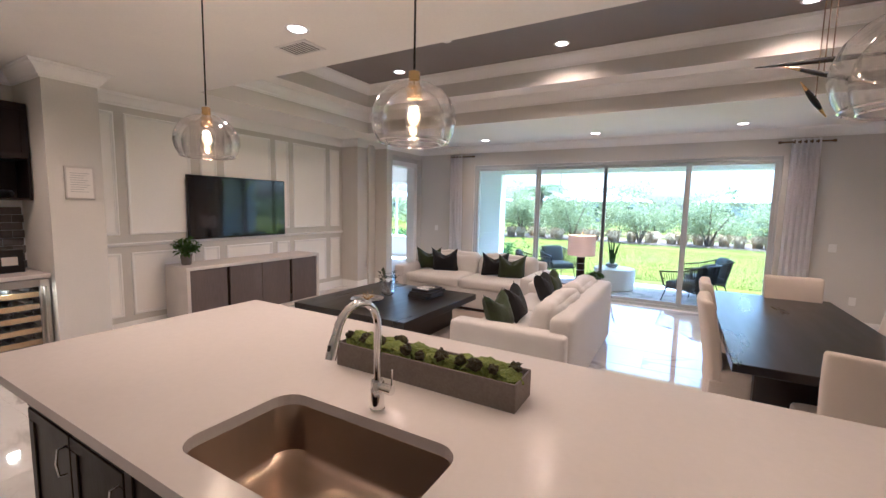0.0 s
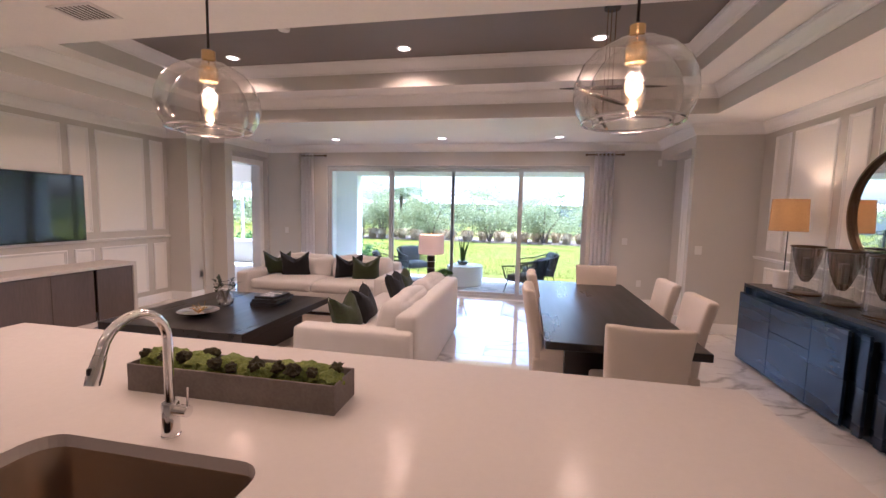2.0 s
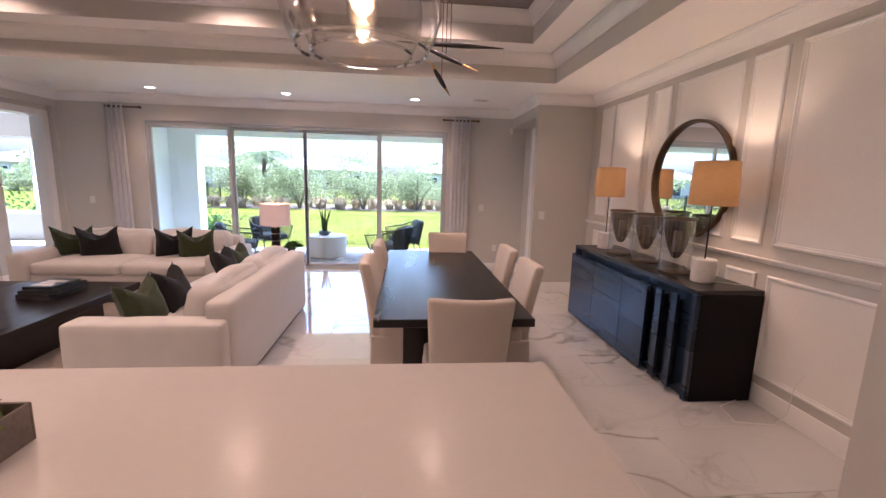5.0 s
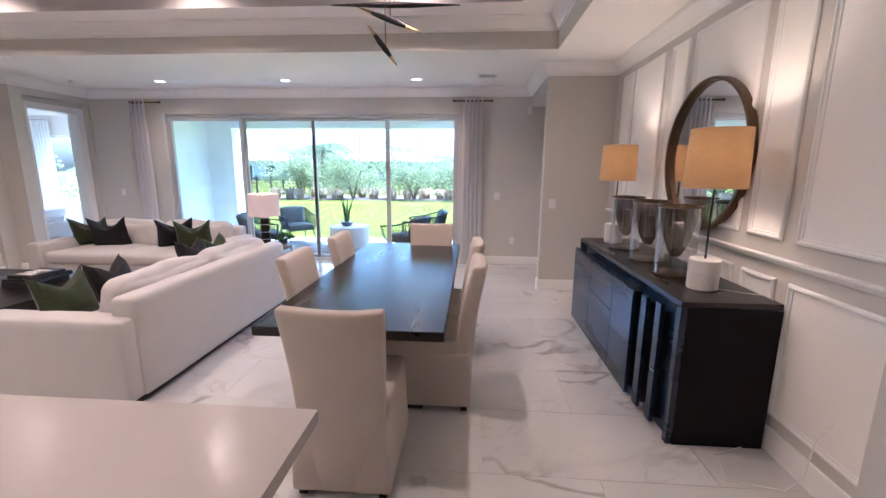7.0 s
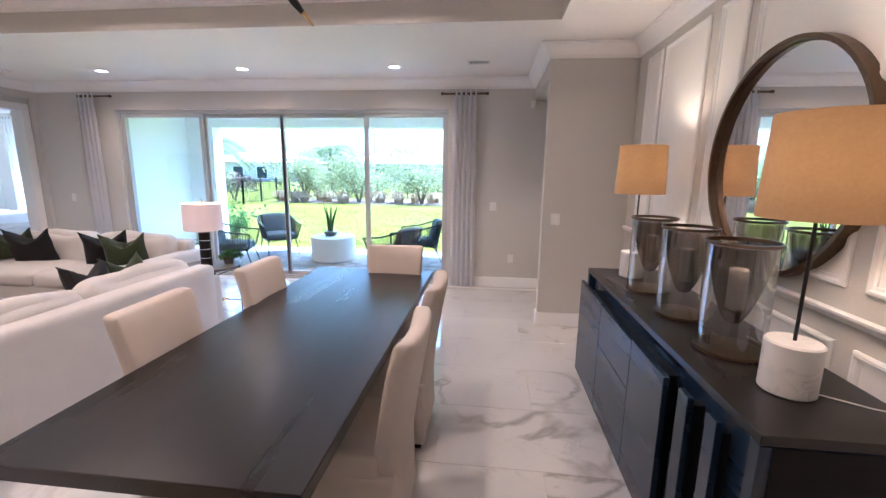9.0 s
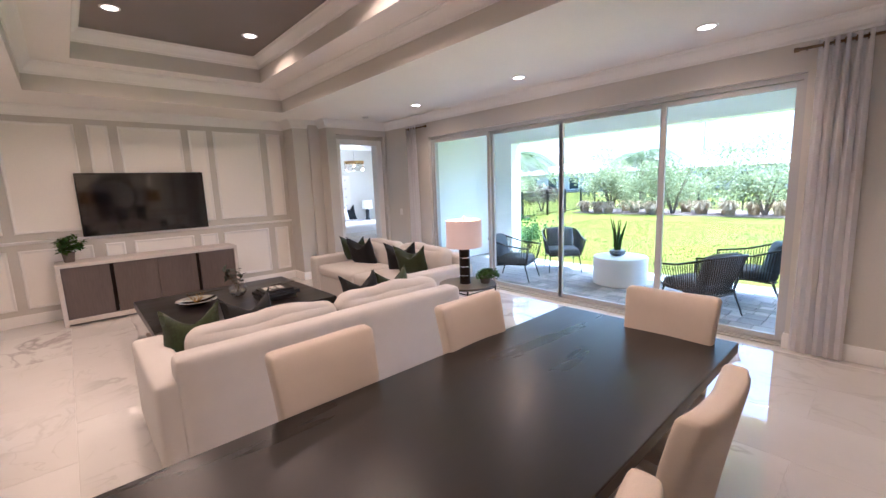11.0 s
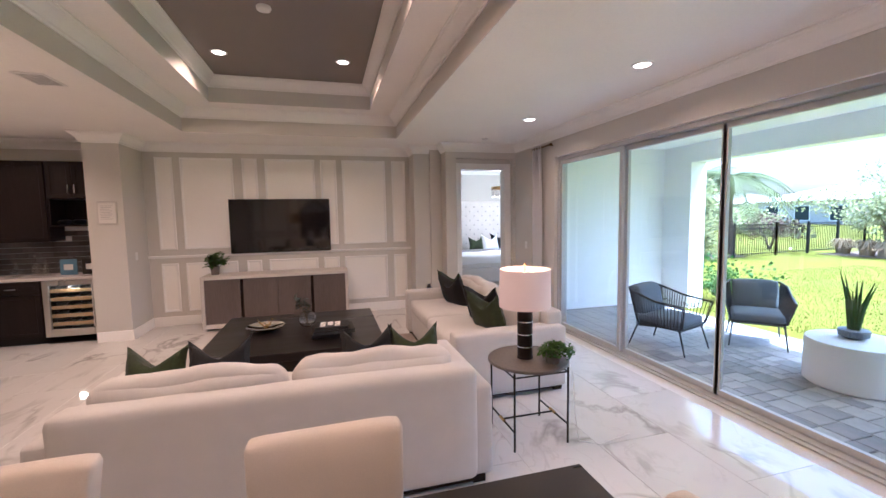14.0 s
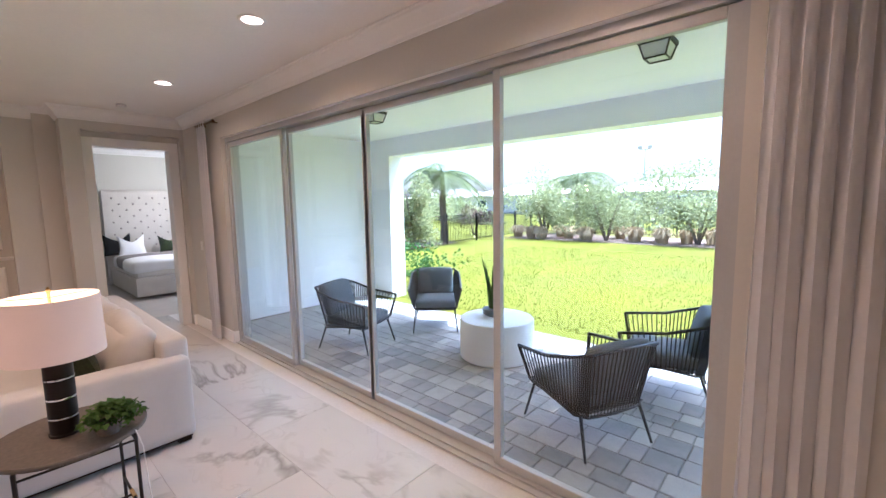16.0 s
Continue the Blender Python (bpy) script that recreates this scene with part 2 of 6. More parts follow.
M_GRASS = mat("lawn", (0.108, 0.106, 0.011), 0.9, spec=0.08, var=0.3, scale=0.5, fine=14, bump=0.6, bscale=90, dark=(0.076, 0.082, 0.008))
M_DRY = leaf_mat("ornamental_grass", (0.60, 0.47, 0.30), (0.42, 0.33, 0.20), 4, 0.2, 0.45)
M_PALM = leaf_mat("palm_leaf", (0.12, 0.14, 0.045), (0.07, 0.09, 0.03), 2, 0.1, 0.3)
M_MULCH = mat("mulch", (0.13, 0.085, 0.06), 0.95, var=0.4, scale=6, fine=40, bump=0.8, bscale=60)
M_PAVER = mat("paver_stone", (0.37, 0.36, 0.35), 0.85, var=0.12, scale=4, fine=60, bump=0.4, bscale=60, dark=(0.17, 0.175, 0.185), rand=0.38)
M_SAND = mat("joint_sand", (0.16, 0.15, 0.14), 0.95, var=0.1)
M_ROPE = mat("charcoal_rope", (0.013, 0.015, 0.018), 0.8, var=0.15, scale=30, bump=0.3, bscale=300)
M_OUTCUSH = mat("outdoor_cushion", (0.10, 0.115, 0.13), 0.9, var=0.08, scale=8, fine=200, bump=0.2, bscale=500)
M_SHADEW = mat("white_shade", (0.60, 0.52, 0.48), 0.9, var=0.03, scale=6, fine=250, emit=0.035, emit_col=(1.0, 0.50, 0.35))
M_SHADEY = leaf_mat("warm_shade", (0.27, 0.215, 0.125), (0.23, 0.175, 0.10), 9, 0.0, 0.5)
M_SHADEY.node_tree.nodes["Principled BSDF"].inputs["Roughness"].default_value = 0.9
M_SHADEY.node_tree.nodes["Principled BSDF"].inputs["Emission Color"].default_value = (1.0, 0.34, 0.08, 1)
M_SHADEY.node_tree.nodes["Principled BSDF"].inputs["Emission Strength"].default_value = 0.06
M_BULB = mat("bulb_glow", (1, 0.7, 0.4), 0.5, var=0, emit=0.38, emit_col=(1.0, 0.55, 0.22))
M_CAN = mat("can_glow", (1, 0.9, 0.8), 0.5, var=0, emit=2.2, emit_col=(1.0, 0.66, 0.46))
M_PANE = glass_mat("window_glass", (0.985, 0.99, 0.988), 0.0, 0.5)
M_CLEAR = glass_mat("clear_glass", (0.97, 0.96, 0.95), 0.0, 0.75)
M_SMOKE = glass_mat("smoked_glass", (0.43, 0.39, 0.37), 0.03, 0.9)
M_VASE = glass_mat("vase_glass", (0.92, 0.92, 0.90), 0.0, 0.75)
for node in M_VASE.node_tree.nodes:
    if node.type == "MATH" and node.operation == "POWER":
        node.inputs[1].default_value = 1.6
    elif node.type == "MATH":
        node.inputs[2].default_value = 0.12
M_RIM = glass_mat("glass_edge", (0.85, 0.84, 0.82), 0.05, 1.0)
M_BASEW = mat("slate_tile", (0.10, 0.095, 0.10), 0.15, var=0.2, scale=6, rand=0.3)
M_HEADB = mat("headboard_linen", (0.62, 0.58, 0.54), 0.9, var=0.04, scale=6, bump=0.1, bscale=400)
# greyed and lightened so that the colour carries the distant haze
M_ROOF = mat("hazed_roof_tile", (0.42, 0.38, 0.37), 0.8, var=0.15, scale=2, fine=9, bump=0.3, bscale=5)
M_HOUSE = mat("house_stucco", (0.52, 0.48, 0.42), 0.9, var=0.04, scale=1)
M_DARKGL = mat("dark_window", (0.03, 0.04, 0.05), 0.1, var=0)
M_PAPER = mat("book_paper", (0.75, 0.72, 0.68), 0.8, var=0.03)
M_BLUEP = mat("blue_card", (0.10, 0.20, 0.30), 0.6, var=0.1)
M_WINE = mat("cooler_rack_wood", (0.42, 0.30, 0.16), 0.5, var=0.1)
M_TREADM = mat("brown_stone_top", (0.10, 0.088, 0.078), 0.45, var=0.2, scale=10)


# mesh helpers
def box(bm, x0, y0, z0, x1, y1, z1, r=0.0, seg=1):
    """A box between two corners, with its edges rounded by r."""
    v = [bm.verts.new((x, y, z)) for x in (x0, x1) for y in (y0, y1) for z in (z0, z1)]
    fs = [bm.faces.new([v[i] for i in q]) for q in ((0, 1, 3, 2), (4, 6, 7, 5), (0, 4, 5, 1), (2, 3, 7, 6), (0, 2, 6, 4), (1, 5, 7, 3))]
    if r:
        es = list({e for f in fs for e in f.edges})
        bmesh.ops.bevel(bm, geom=es, offset=r, segments=seg, affect="EDGES", profile=0.5)
    return bm


def lathe(bm, prof, n=24, cx=0.0, cy=0.0, cap=True, closed=False):
    """Turns (radius, z) pairs round the upright through cx, cy."""
    rings = [[bm.verts.new((cx + r * math.cos(2 * math.pi * i / n), cy + r * math.sin(2 * math.pi * i / n), z)) for i in range(n)] for r, z in prof]
    pairs = list(zip(rings, rings[1:])) + ([(rings[-1], rings[0])] if closed else [])
    for a, b in pairs:
        for i in range(n):
            bm.faces.new((a[i], a[(i + 1) % n], b[(i + 1) % n], b[i]))
    if cap and not closed:
        bm.faces.new(rings[0][::-1]), bm.faces.new(rings[-1])
    return bm


def tube(bm, pts, r, n=8, cap=True):
    """A round bar along points; r a number or one per point."""
    pts = [Vector(p) for p in pts]
    rs = r if isinstance(r, (list, tuple)) else [r] * len(pts)
    rings, up = [], None
    for i, p in enumerate(pts):
        d = ((pts[min(i + 1, len(pts) - 1)] - p).normalized() + (p - pts[max(i - 1, 0)]).normalized()).normalized()
        if up is None:
            up = d.orthogonal().normalized()
        up = (up - d * up.dot(d)).normalized()
        side = d.cross(up)
        rings.append([bm.verts.new(p + (up * math.cos(2 * math.pi * k / n) + side * math.sin(2 * math.pi * k / n)) * rs[i]) for k in range(n)])
    for a, b in zip(rings, rings[1:]):
        for k in range(n):
            bm.faces.new((a[k], a[(k + 1) % n], b[(k + 1) % n], b[k]))
    if cap:
        bm.faces.new(rings[0][::-1]), bm.faces.new(rings[-1])
    return bm


def soft(bm, cx, cy, cz, w, d, h, r, puff=(0, 0, 0), n=8, wob=0.0, seed=0.0, warp=None):
    """An upholstered block: rounded edges, faces that swell, slight unevenness."""
    hv, start = Vector((w / 2, d / 2, h / 2)), len(bm.verts)
    inner = Vector([max(a - r, 0.0) for a in hv])
    seen = {}

    def vert(p):
        key = tuple(round(c, 4) for c in p)
        if key in seen:
            return seen[key]
        q = Vector([p[i] * hv[i] for i in range(3)])
        c = Vector([max(-inner[i], min(inner[i], q[i])) for i in range(3)])
        o = q - c
        q = c + (o.normalized() * r if o.length > 1e-6 else o)
        for i in range(3):
            j, k = (i + 1) % 3, (i + 2) % 3
            q[i] += puff[i] * p[i] * (1 - p[j] ** 2) * (1 - p[k] ** 2)
        if wob:
            q += noise.noise_vector(q * 4 + Vector((seed, seed * 1.7, 0))) * wob
            if wob > 0.015:
                q += noise.noise_vector(Vector((q.x * 14, q.y * 7, q.z * 5 + seed))) * wob * 0.3
        if warp:
            q = warp(q, p)
        seen[key] = bm.verts.new(q + Vector((cx, cy, cz)))
        return seen[key]
    us = [math.sin(math.pi / 2 * (2 * i / n - 1)) for i in range(n + 1)]
    for ax in range(3):
        for s in (-1, 1):
            for i in range(n):
                for j in range(n):
                    quad = []
                    for a, b in ((i, j), (i + 1, j), (i + 1, j + 1), (i, j + 1)):
                        p = [0, 0, 0]
                        p[ax], p[(ax + 1) % 3], p[(ax + 2) % 3] = s, us[a], us[b]
                        quad.append(vert(p))
                    if len(set(quad)) == 4:
                        bm.faces.new(quad if s > 0 else quad[::-1])
    return bm


def sweep(bm, path, prof, closed=False):
    """Draws a moulding along a plan line of (x, y): prof has (out, z), out to the left of the way."""
    n = len(path)
    P = [Vector(p).to_2d() if len(p) > 2 else Vector(p) for p in path]
    rings = []
    for i in range(n):
        a = P[i] - P[i - 1] if (i or closed) else P[1] - P[0]
        b = P[(i + 1) % n] - P[i] if (i < n - 1 or closed) else a
        a, b = a.normalized(), b.normalized()
        na, nb = Vector((-a.y, a.x)), Vector((-b.y, b.x))
        m = (na + nb)
        m = m / max(m.dot(na), 1e-3)
        rings.append([bm.verts.new((P[i].x + m.x * o, P[i].y + m.y * o, z)) for o, z in prof])
    for i in range(n if closed else n - 1):
        a, b = rings[i], rings[(i + 1) % n]
        for k in range(len(prof)):
            l = (k + 1) % len(prof)
            bm.faces.new((a[k], b[k], b[l], a[l]))
    if not closed:
        bm.faces.new(rings[0]), bm.faces.new(rings[-1][::-1])
    return bm


def shade(me, angle=40):
    me.shade_smooth()
    me.set_sharp_from_angle(angle=radians(angle))


def part(name, bm, material, parent=None, label="", smooth=True, kind="", angle=40):
    bmesh.ops.recalc_face_normals(bm, faces=bm.faces)
    me = bpy.data.meshes.new(name)
    bm.to_mesh(me)
    bm.free()
    me.materials.append(material)
    if smooth:
        shade(me, angle)
    ob = new(name, me)
    ob.parent = parent
    return tagged(ob, label, "", "", kind)


def thing(name, label, category, group="", at=(0, 0, 0), turn=0.0, kind=""):
    ob = new(name)
    ob.empty_display_size = 0.1
    ob.matrix_world = pose(*at, 0, 0, turn)
    return tagged(ob, label, category, group, kind)


B = bmesh.new


def B1(*a, **k):
    return box(bmesh.new(), *a, **k)


# large structure
CEIL, TV_X, R_X, GL_Y = 2.84, -5.43, 3.53, 7.95
T0X, T0Y, T1X, T1Y = -4.45, 2.97, 2.68, 5.85
U0X, U0Y, U1X, U1Y = -4.08, 3.40, 2.24, 5.43


def wall(name, *boxes, material=None):
    bm = B()
    for b in boxes:
        box(bm, *b)
    return part(name, bm, material or M_WALL, None, smooth=False, kind="structure")


w_west = wall("wall_west", (TV_X - 0.2, 2.12, 0, TV_X, 6.23, CEIL + 0.4))
w_pil = wall("wall_pier", (-5.63, 1.70, 0, -4.72, 2.12, CEIL + 0.4))
w_niche = wall("wall_niche", (-5.63, -0.25, 0, -5.43, 1.70, CEIL + 0.4), (-5.63, -0.45, 0, -3.95, -0.21, CEIL + 0.4))
wall("wall_step", (-5.63, 6.23, 0, -5.03, 6.70, CEIL + 0.4))
DX0, DX1, DZ = 6.98, 7.80, 2.44
w_door = wall("wall_bedroom", (-4.98, 6.70, 0, -4.70, 6.88, CEIL + 0.4), (-4.98, 7.90, 0, -4.70, 8.15, CEIL + 0.4), (-4.98, 6.88, 2.60, -4.70, 7.90, CEIL + 0.4),
              (-4.98, 6.88, 0, -4.80, DX0, 2.60), (-4.98, DX1, 0, -4.80, 7.90, 2.60), (-4.98, DX0, DZ, -4.80, DX1, 2.60), (-5.20, 6.50, 0, -4.98, 6.70, CEIL + 0.4))
GX0, GX1, GZ = -3.42, 1.56, 2.46
wall("wall_north", (-4.98, GL_Y, 0, GX0, 8.15, CEIL + 0.4), (GX1, GL_Y, 0, 3.2, 8.15, CEIL + 0.4), (GX0, GL_Y, GZ, GX1, 8.15, CEIL + 0.4))
wall("wall_block", (2.70, 6.50, 0, 3.73, 6.62, CEIL + 0.4), (2.70, 6.62, 2.55, 3.2, 7.95, CEIL + 0.4), (2.95, 6.62, 0, 3.2, 7.95, 2.55))
w_east = wall("wall_east", (R_X, 2.15, 0, R_X + 0.2, 6.50, CEIL + 0.4))
wall("wall_return", (2.88, 1.0, 0, 3.73, 2.15, CEIL + 0.4))
wall("wall_kitchen", (-3.95, -3.2, 0, -3.75, -0.21, CEIL + 0.4), (-3.95, -3.4, 0, 3.2, -3.2, CEIL + 0.4), (2.88, -3.2, 0, 3.08, 1.0, CEIL + 0.4))

# ceilings
bm = B()
E = 0.003
for b in ((-5.63, -3.4, CEIL, 3.75, T0Y - E, CEIL + 0.1), (-5.63, T1Y + E, CEIL, 3.75, 8.15, CEIL + 0.1), (-5.63, T0Y - E, CEIL, T0X - E, T1Y + E, CEIL + 0.1), (T1X + E, T0Y - E, CEIL, 3.75, T1Y + E, CEIL + 0.1)):
    box(bm, *b)
L1, L2 = 3.155, 3.47
for b in ((T0X - 0.1, T0Y - 0.1, L1, T1X + 0.1, U0Y - E, L1 + 0.06), (T0X - 0.1, U1Y + E, L1, T1X + 0.1, T1Y + 0.1, L1 + 0.06), (T0X - 0.1, U0Y - E, L1, U0X - E, U1Y + E, L1 + 0.06), (U1X + E, U0Y - E, L1, T1X + 0.1, U1Y + E, L1 + 0.06)):
    box(bm, *b)
part("ceiling", bm, M_CEIL, None, smooth=False, kind="structure")
bm = B()


def ring_wall(bm, x0, y0, x1, y1, z0, z1, t=0.08):
    sweep(bm, [(x0, y0), (x1, y0), (x1, y1), (x0, y1)], [(0, z0), (0, z1), (-t, z1), (-t, z0)], closed=True)


ring_wall(bm, T0X, T0Y, T1X, T1Y, CEIL + 0.0015, L1)
ring_wall(bm, U0X, U0Y, U1X, U1Y, L1 + 0.0015, L2)
part("tray_riser", bm, M_WALL, None, smooth=False, kind="structure")
part("ceiling_tray", B1(U0X - 0.1, U0Y - 0.1, L2, U1X + 0.1, U1Y + 0.1, L2 + 0.1), M_TRAYTOP, None, smooth=False, kind="structure")


def crown(z, s=1.0):
    return [(-0.005, z - 0.135 * s), (0.012 * s, z - 0.135 * s), (0.016 * s, z - 0.115 * s), (0.030 * s, z - 0.105 * s), (0.042 * s, z - 0.080 * s), (0.075 * s, z - 0.040 * s),
            (0.092 * s, z - 0.030 * s), (0.096 * s, z - 0.016 * s), (0.108 * s, z - 0.012 * s), (0.108 * s, z - 0.001), (-0.005, z - 0.001)]


bm = B()
sweep(bm, [(2.88, 1.0), (2.88, 2.15), (R_X, 2.15), (R_X, 6.50), (2.70, 6.50), (2.70, GL_Y), (-4.70, GL_Y), (-4.70, 6.70), (-5.03, 6.70), (-5.03, 6.23), (TV_X, 6.23), (TV_X, 2.12),
           (-4.72, 2.12), (-4.72, 1.70), (-5.43, 1.70), (-5.43, -0.21), (-3.75, -0.21), (-3.75, -3.2)], crown(CEIL))
part("crown_moulding", bm, M_TRIM, None, "white painted crown moulding along the walls", kind="structure", angle=25)
for nm, q, z in (("tray_crown", (T0X, T0Y, T1X, T1Y), L1), ("tray_crown", (U0X, U0Y, U1X, U1Y), L2)):
    bm = B()
    sweep(bm, [(q[0], q[1]), (q[2], q[1]), (q[2], q[3]), (q[0], q[3])], crown(z, 1.0), closed=True)
    part(nm, bm, M_TRIM, None, "white painted crown moulding inside the ceiling tray", kind="structure", angle=25)
base_p = [(-0.004, 0.001), (0.016, 0.001), (0.016, 0.125), (0.010, 0.140), (-0.004, 0.145)]
bm = B()
for run in ([(2.88, 1.0), (2.88, 2.15), (R_X, 2.15), (R_X, 6.50), (2.70, 6.50), (2.70, 6.62)], [(2.95, 7.56), (2.95, GL_Y), (GX1 + 0.0, GL_Y), (GX1, 8.02)], [(GX0, 8.02), (GX0, GL_Y), (-4.70, GL_Y), (-4.70, 7.90)],
            [(-4.70, 6.88), (-4.70, 6.70), (-5.03, 6.70), (-5.03, 6.23), (TV_X, 6.23), (TV_X, 2.12), (-4.72, 2.12), (-4.72, 1.70)], [(-3.75, -0.21), (-3.75, -3.2)]):
    sweep(bm, run, base_p)
part("baseboard", bm, M_TRIM, None, "white painted baseboard", kind="structure", angle=25)


def wall_panel(parent, axis_x, out, y0, y1, z0, z1):
    """A white field inside a raised picture-frame moulding on a wall at x; out is +1 or -1."""
    p = part("panel", B1(*(min(axis_x, axis_x + out * 0.004),), y0 + 0.03, z0 + 0.03, max(axis_x, axis_x + out * 0.004), y1 - 0.03, z1 - 0.03), M_PANEL, parent, smooth=False)
    bm = B()
    prof = [(0.0, 0.0), (0.0, 0.010), (0.008, 0.018), (0.018, 0.020), (0.026, 0.012), (0.036, 0.009), (0.040, 0.0)]
    rings = []
    for o, h in prof:
        rings.append([bm.verts.new((axis_x + out * h, y, z)) for y, z in ((y0 + o, z0 + o), (y1 - o, z0 + o), (y1 - o, z1 - o), (y0 + o, z1 - o))])
    for a, b in zip(rings, rings[1:]):
        for i in range(4):
            bm.faces.new((a[i], a[(i + 1) % 4], b[(i + 1) % 4], b[i]))
    part("moulding", bm, M_TRIM, p, angle=25)


UP, LOW = (1.20, 2.63), (0.215, 0.985)
for y0, y1 in ((2.28, 2.52), (2.62, 3.37), (3.50, 3.73), (3.84, 4.62), (4.71, 4.97), (5.06, 5.80), (5.91, 6.15)):
    wall_panel(w_west, TV_X, 1, y0, y1, *UP)
    wall_panel(w_west, TV_X, 1, y0, y1, *LOW)
for y0, y1 in ((5.94, 6.24), (5.18, 5.86), (4.76, 5.05), (3.85, 4.66), (3.46, 3.76), (2.58, 3.36), (2.24, 2.49)):
    wall_panel(w_east, R_X, -1, y0, y1, *UP)
    wall_panel(w_east, R_X, -1, y0, y1, *LOW)
rail_p = [(-0.004, 1.065), (0.014, 1.068), (0.022, 1.082), (0.030, 1.094), (0.030, 1.104), (-0.004, 1.108)]
bm = B()
sweep(bm, [(TV_X, 6.23), (TV_X, 2.12)], rail_p)
sweep(bm, [(R_X, 2.15), (R_X, 6.50)], rail_p)
part("chair_rail", bm, M_TRIM, None, "white painted chair rail", kind="structure", angle=25)

# bedroom doorway trim and the closed door opposite
bm = B()
for y0, y1, z0, z1 in ((6.885, DX0 + 0.01, 0, 2.53), (DX1 - 0.01, 7.895, 0, 2.53), (DX0 + 0.01, DX1 - 0.01, DZ - 0.01, 2.53)):
    box(bm, -4.80, y0, z0, -4.782, y1, z1, 0.004)
box(bm, -4.98, DX0, 0, -4.80, DX0 + 0.012, DZ), box(bm, -4.98, DX1 - 0.012, 0, -4.80, DX1, DZ), box(bm, -4.98, DX0, DZ - 0.012, -4.80, DX1, DZ)
part("trim_doorway", bm, M_TRIM, None, "painted casing round the bedroom doorway", kind="structure")
bm = B()
for y0, y1, z0, z1 in ((6.625, 6.71, 0, 2.50), (7.47, 7.555, 0, 2.50), (6.71, 7.47, 2.42, 2.50)):
    box(bm, 2.932, y0, z0, 2.95, y1, z1, 0.004)
part("trim_door", bm, M_TRIM, None, "painted casing round a closed door", kind="structure")
d = part("door_1", B1(2.936, 6.715, 0.01, 2.949, 7.465, 2.415, r=0.002), M_TRIM, None, "white closed interior door", smooth=False, kind="structure")
tagged(d, category="door")

# sliding glass wall
win = thing("window_1", "wide four-panel sliding glass door with aluminium frames", "sliding door", kind="structure")
MULL = [GX0 + 0.02, -2.12, -0.885, 0.36, GX1 - 0.02]
bm = B()
box(bm, GX0, 8.0, GZ - 0.05, GX1, 8.14, GZ), box(bm, GX0, 8.0, 0.0, GX1, 8.14, 0.025)
box(bm, GX0, 8.0, 0.025, GX0 + 0.03, 8.14, GZ - 0.05), box(bm, GX1 - 0.03, 8.0, 0.025, GX1, 8.14, GZ - 0.05)
part("window_frame", bm, M_ALU, win, smooth=False)
for i in range(4):
    x0, x1 = MULL[i], MULL[i + 1]
    y = 8.02 if i in (0, 3) else 8.07
    x0 += 0.012 if i else 0.01
    x1 -= -0.03 if i < 3 else 0.01
    bm = B()
    z0, z1, s = 0.03, GZ - 0.055, 0.05
    if i == 2:
        x0 -= 0.045
    box(bm, x0, y, z0, x0 + s, y + 0.04, z1, 0.003), box(bm, x1 - s, y, z0, x1, y + 0.04, z1, 0.003)
    box(bm, x0 + s, y, z0, x1 - s, y + 0.04, z0 + 0.055, 0.003), box(bm, x0 + s, y, z1 - 0.05, x1 - s, y + 0.04, z1, 0.003)
    sash = part("sash", bm, M_ALU, win, smooth=False)
    pane = part("pane", B1(x0 + s - 0.005, y + 0.017, z0 + 0.05, x1 - s + 0.005, y + 0.023, z1 - 0.045), M_PANE, sash, smooth=False)
    pane.visible_shadow = False
part("door_track", B1(GX0, 7.955, 0.0, GX1, 8.0, 0.012, r=0.003), M_ALU, win, "aluminium floor track")
bm = B()
box(bm, GX0 - 0.001, 7.96, GZ - 0.001, GX1 + 0.001, 7.999, GZ + 0.001)
part("trim_head", bm, M_TRIM, None, "white painted opening head", kind="structure")

# bedroom shell
wall("wall_bedroom_far", (-9.8, 4.6, 0, -9.6, 11.2, 3.2), (-9.8, 4.4, 0, -5.63, 4.6, 3.2), (-9.6, 11.0, 0, -9.0, 11.2, 3.2), (-9.0, 11.0, 0, -6.4, 11.2, 0.6), (-9.0, 11.0, 2.35, -6.4, 11.2, 3.2),
     (-6.4, 11.0, 0, -4.985, 11.2, 3.2), (-5.80, 4.6, 0, -5.64, 6.7, 3.2))
part("ceiling_bedroom", B1(-9.8, 4.4, 3.0, -4.98, 11.2, 3.1), M_CEIL, None, smooth=False, kind="structure")
part("floor_bedroom", B1(-9.8, 4.4, -0.1, -4.98, 11.2, -0.006), mat("bedroom_carpet", (0.5, 0.46, 0.42), 0.95, bump=0.4, bscale=250), None, smooth=False, kind="structure")
bm = B()
sweep(bm, [(-9.6, 11.0), (-9.6, 4.6)], crown(3.0, 1.3)), sweep(bm, [(-5.0, 11.0), (-9.6, 11.0)], crown(3.0, 1.3))
part("crown_bedroom", bm, M_TRIM, None, kind="structure")

# patio shell: side wall, pier, beam, roof
PY0, PY1, PZF, PZC = 11.10, 11.44, -0.10, 2.85
wall("wall_patio", (-4.98, 8.15, -0.2, -4.72, PY0, PZC), material=M_STUCCO)
wall("patio_pier", (-4.98, PY0, -0.2, -4.10, PY1, 2.53), (4.6, PY0, -0.2, 5.2, PY1, 2.53), material=M_STUCCO)
wall("wall_patio_end", (5.0, 8.15, -0.2, 5.2, PY0, PZC), material=M_STUCCO)
wall("patio_beam", (-4.98, PY0, 2.53, 5.2, PY1, 3.05), material=M_STUCCO)
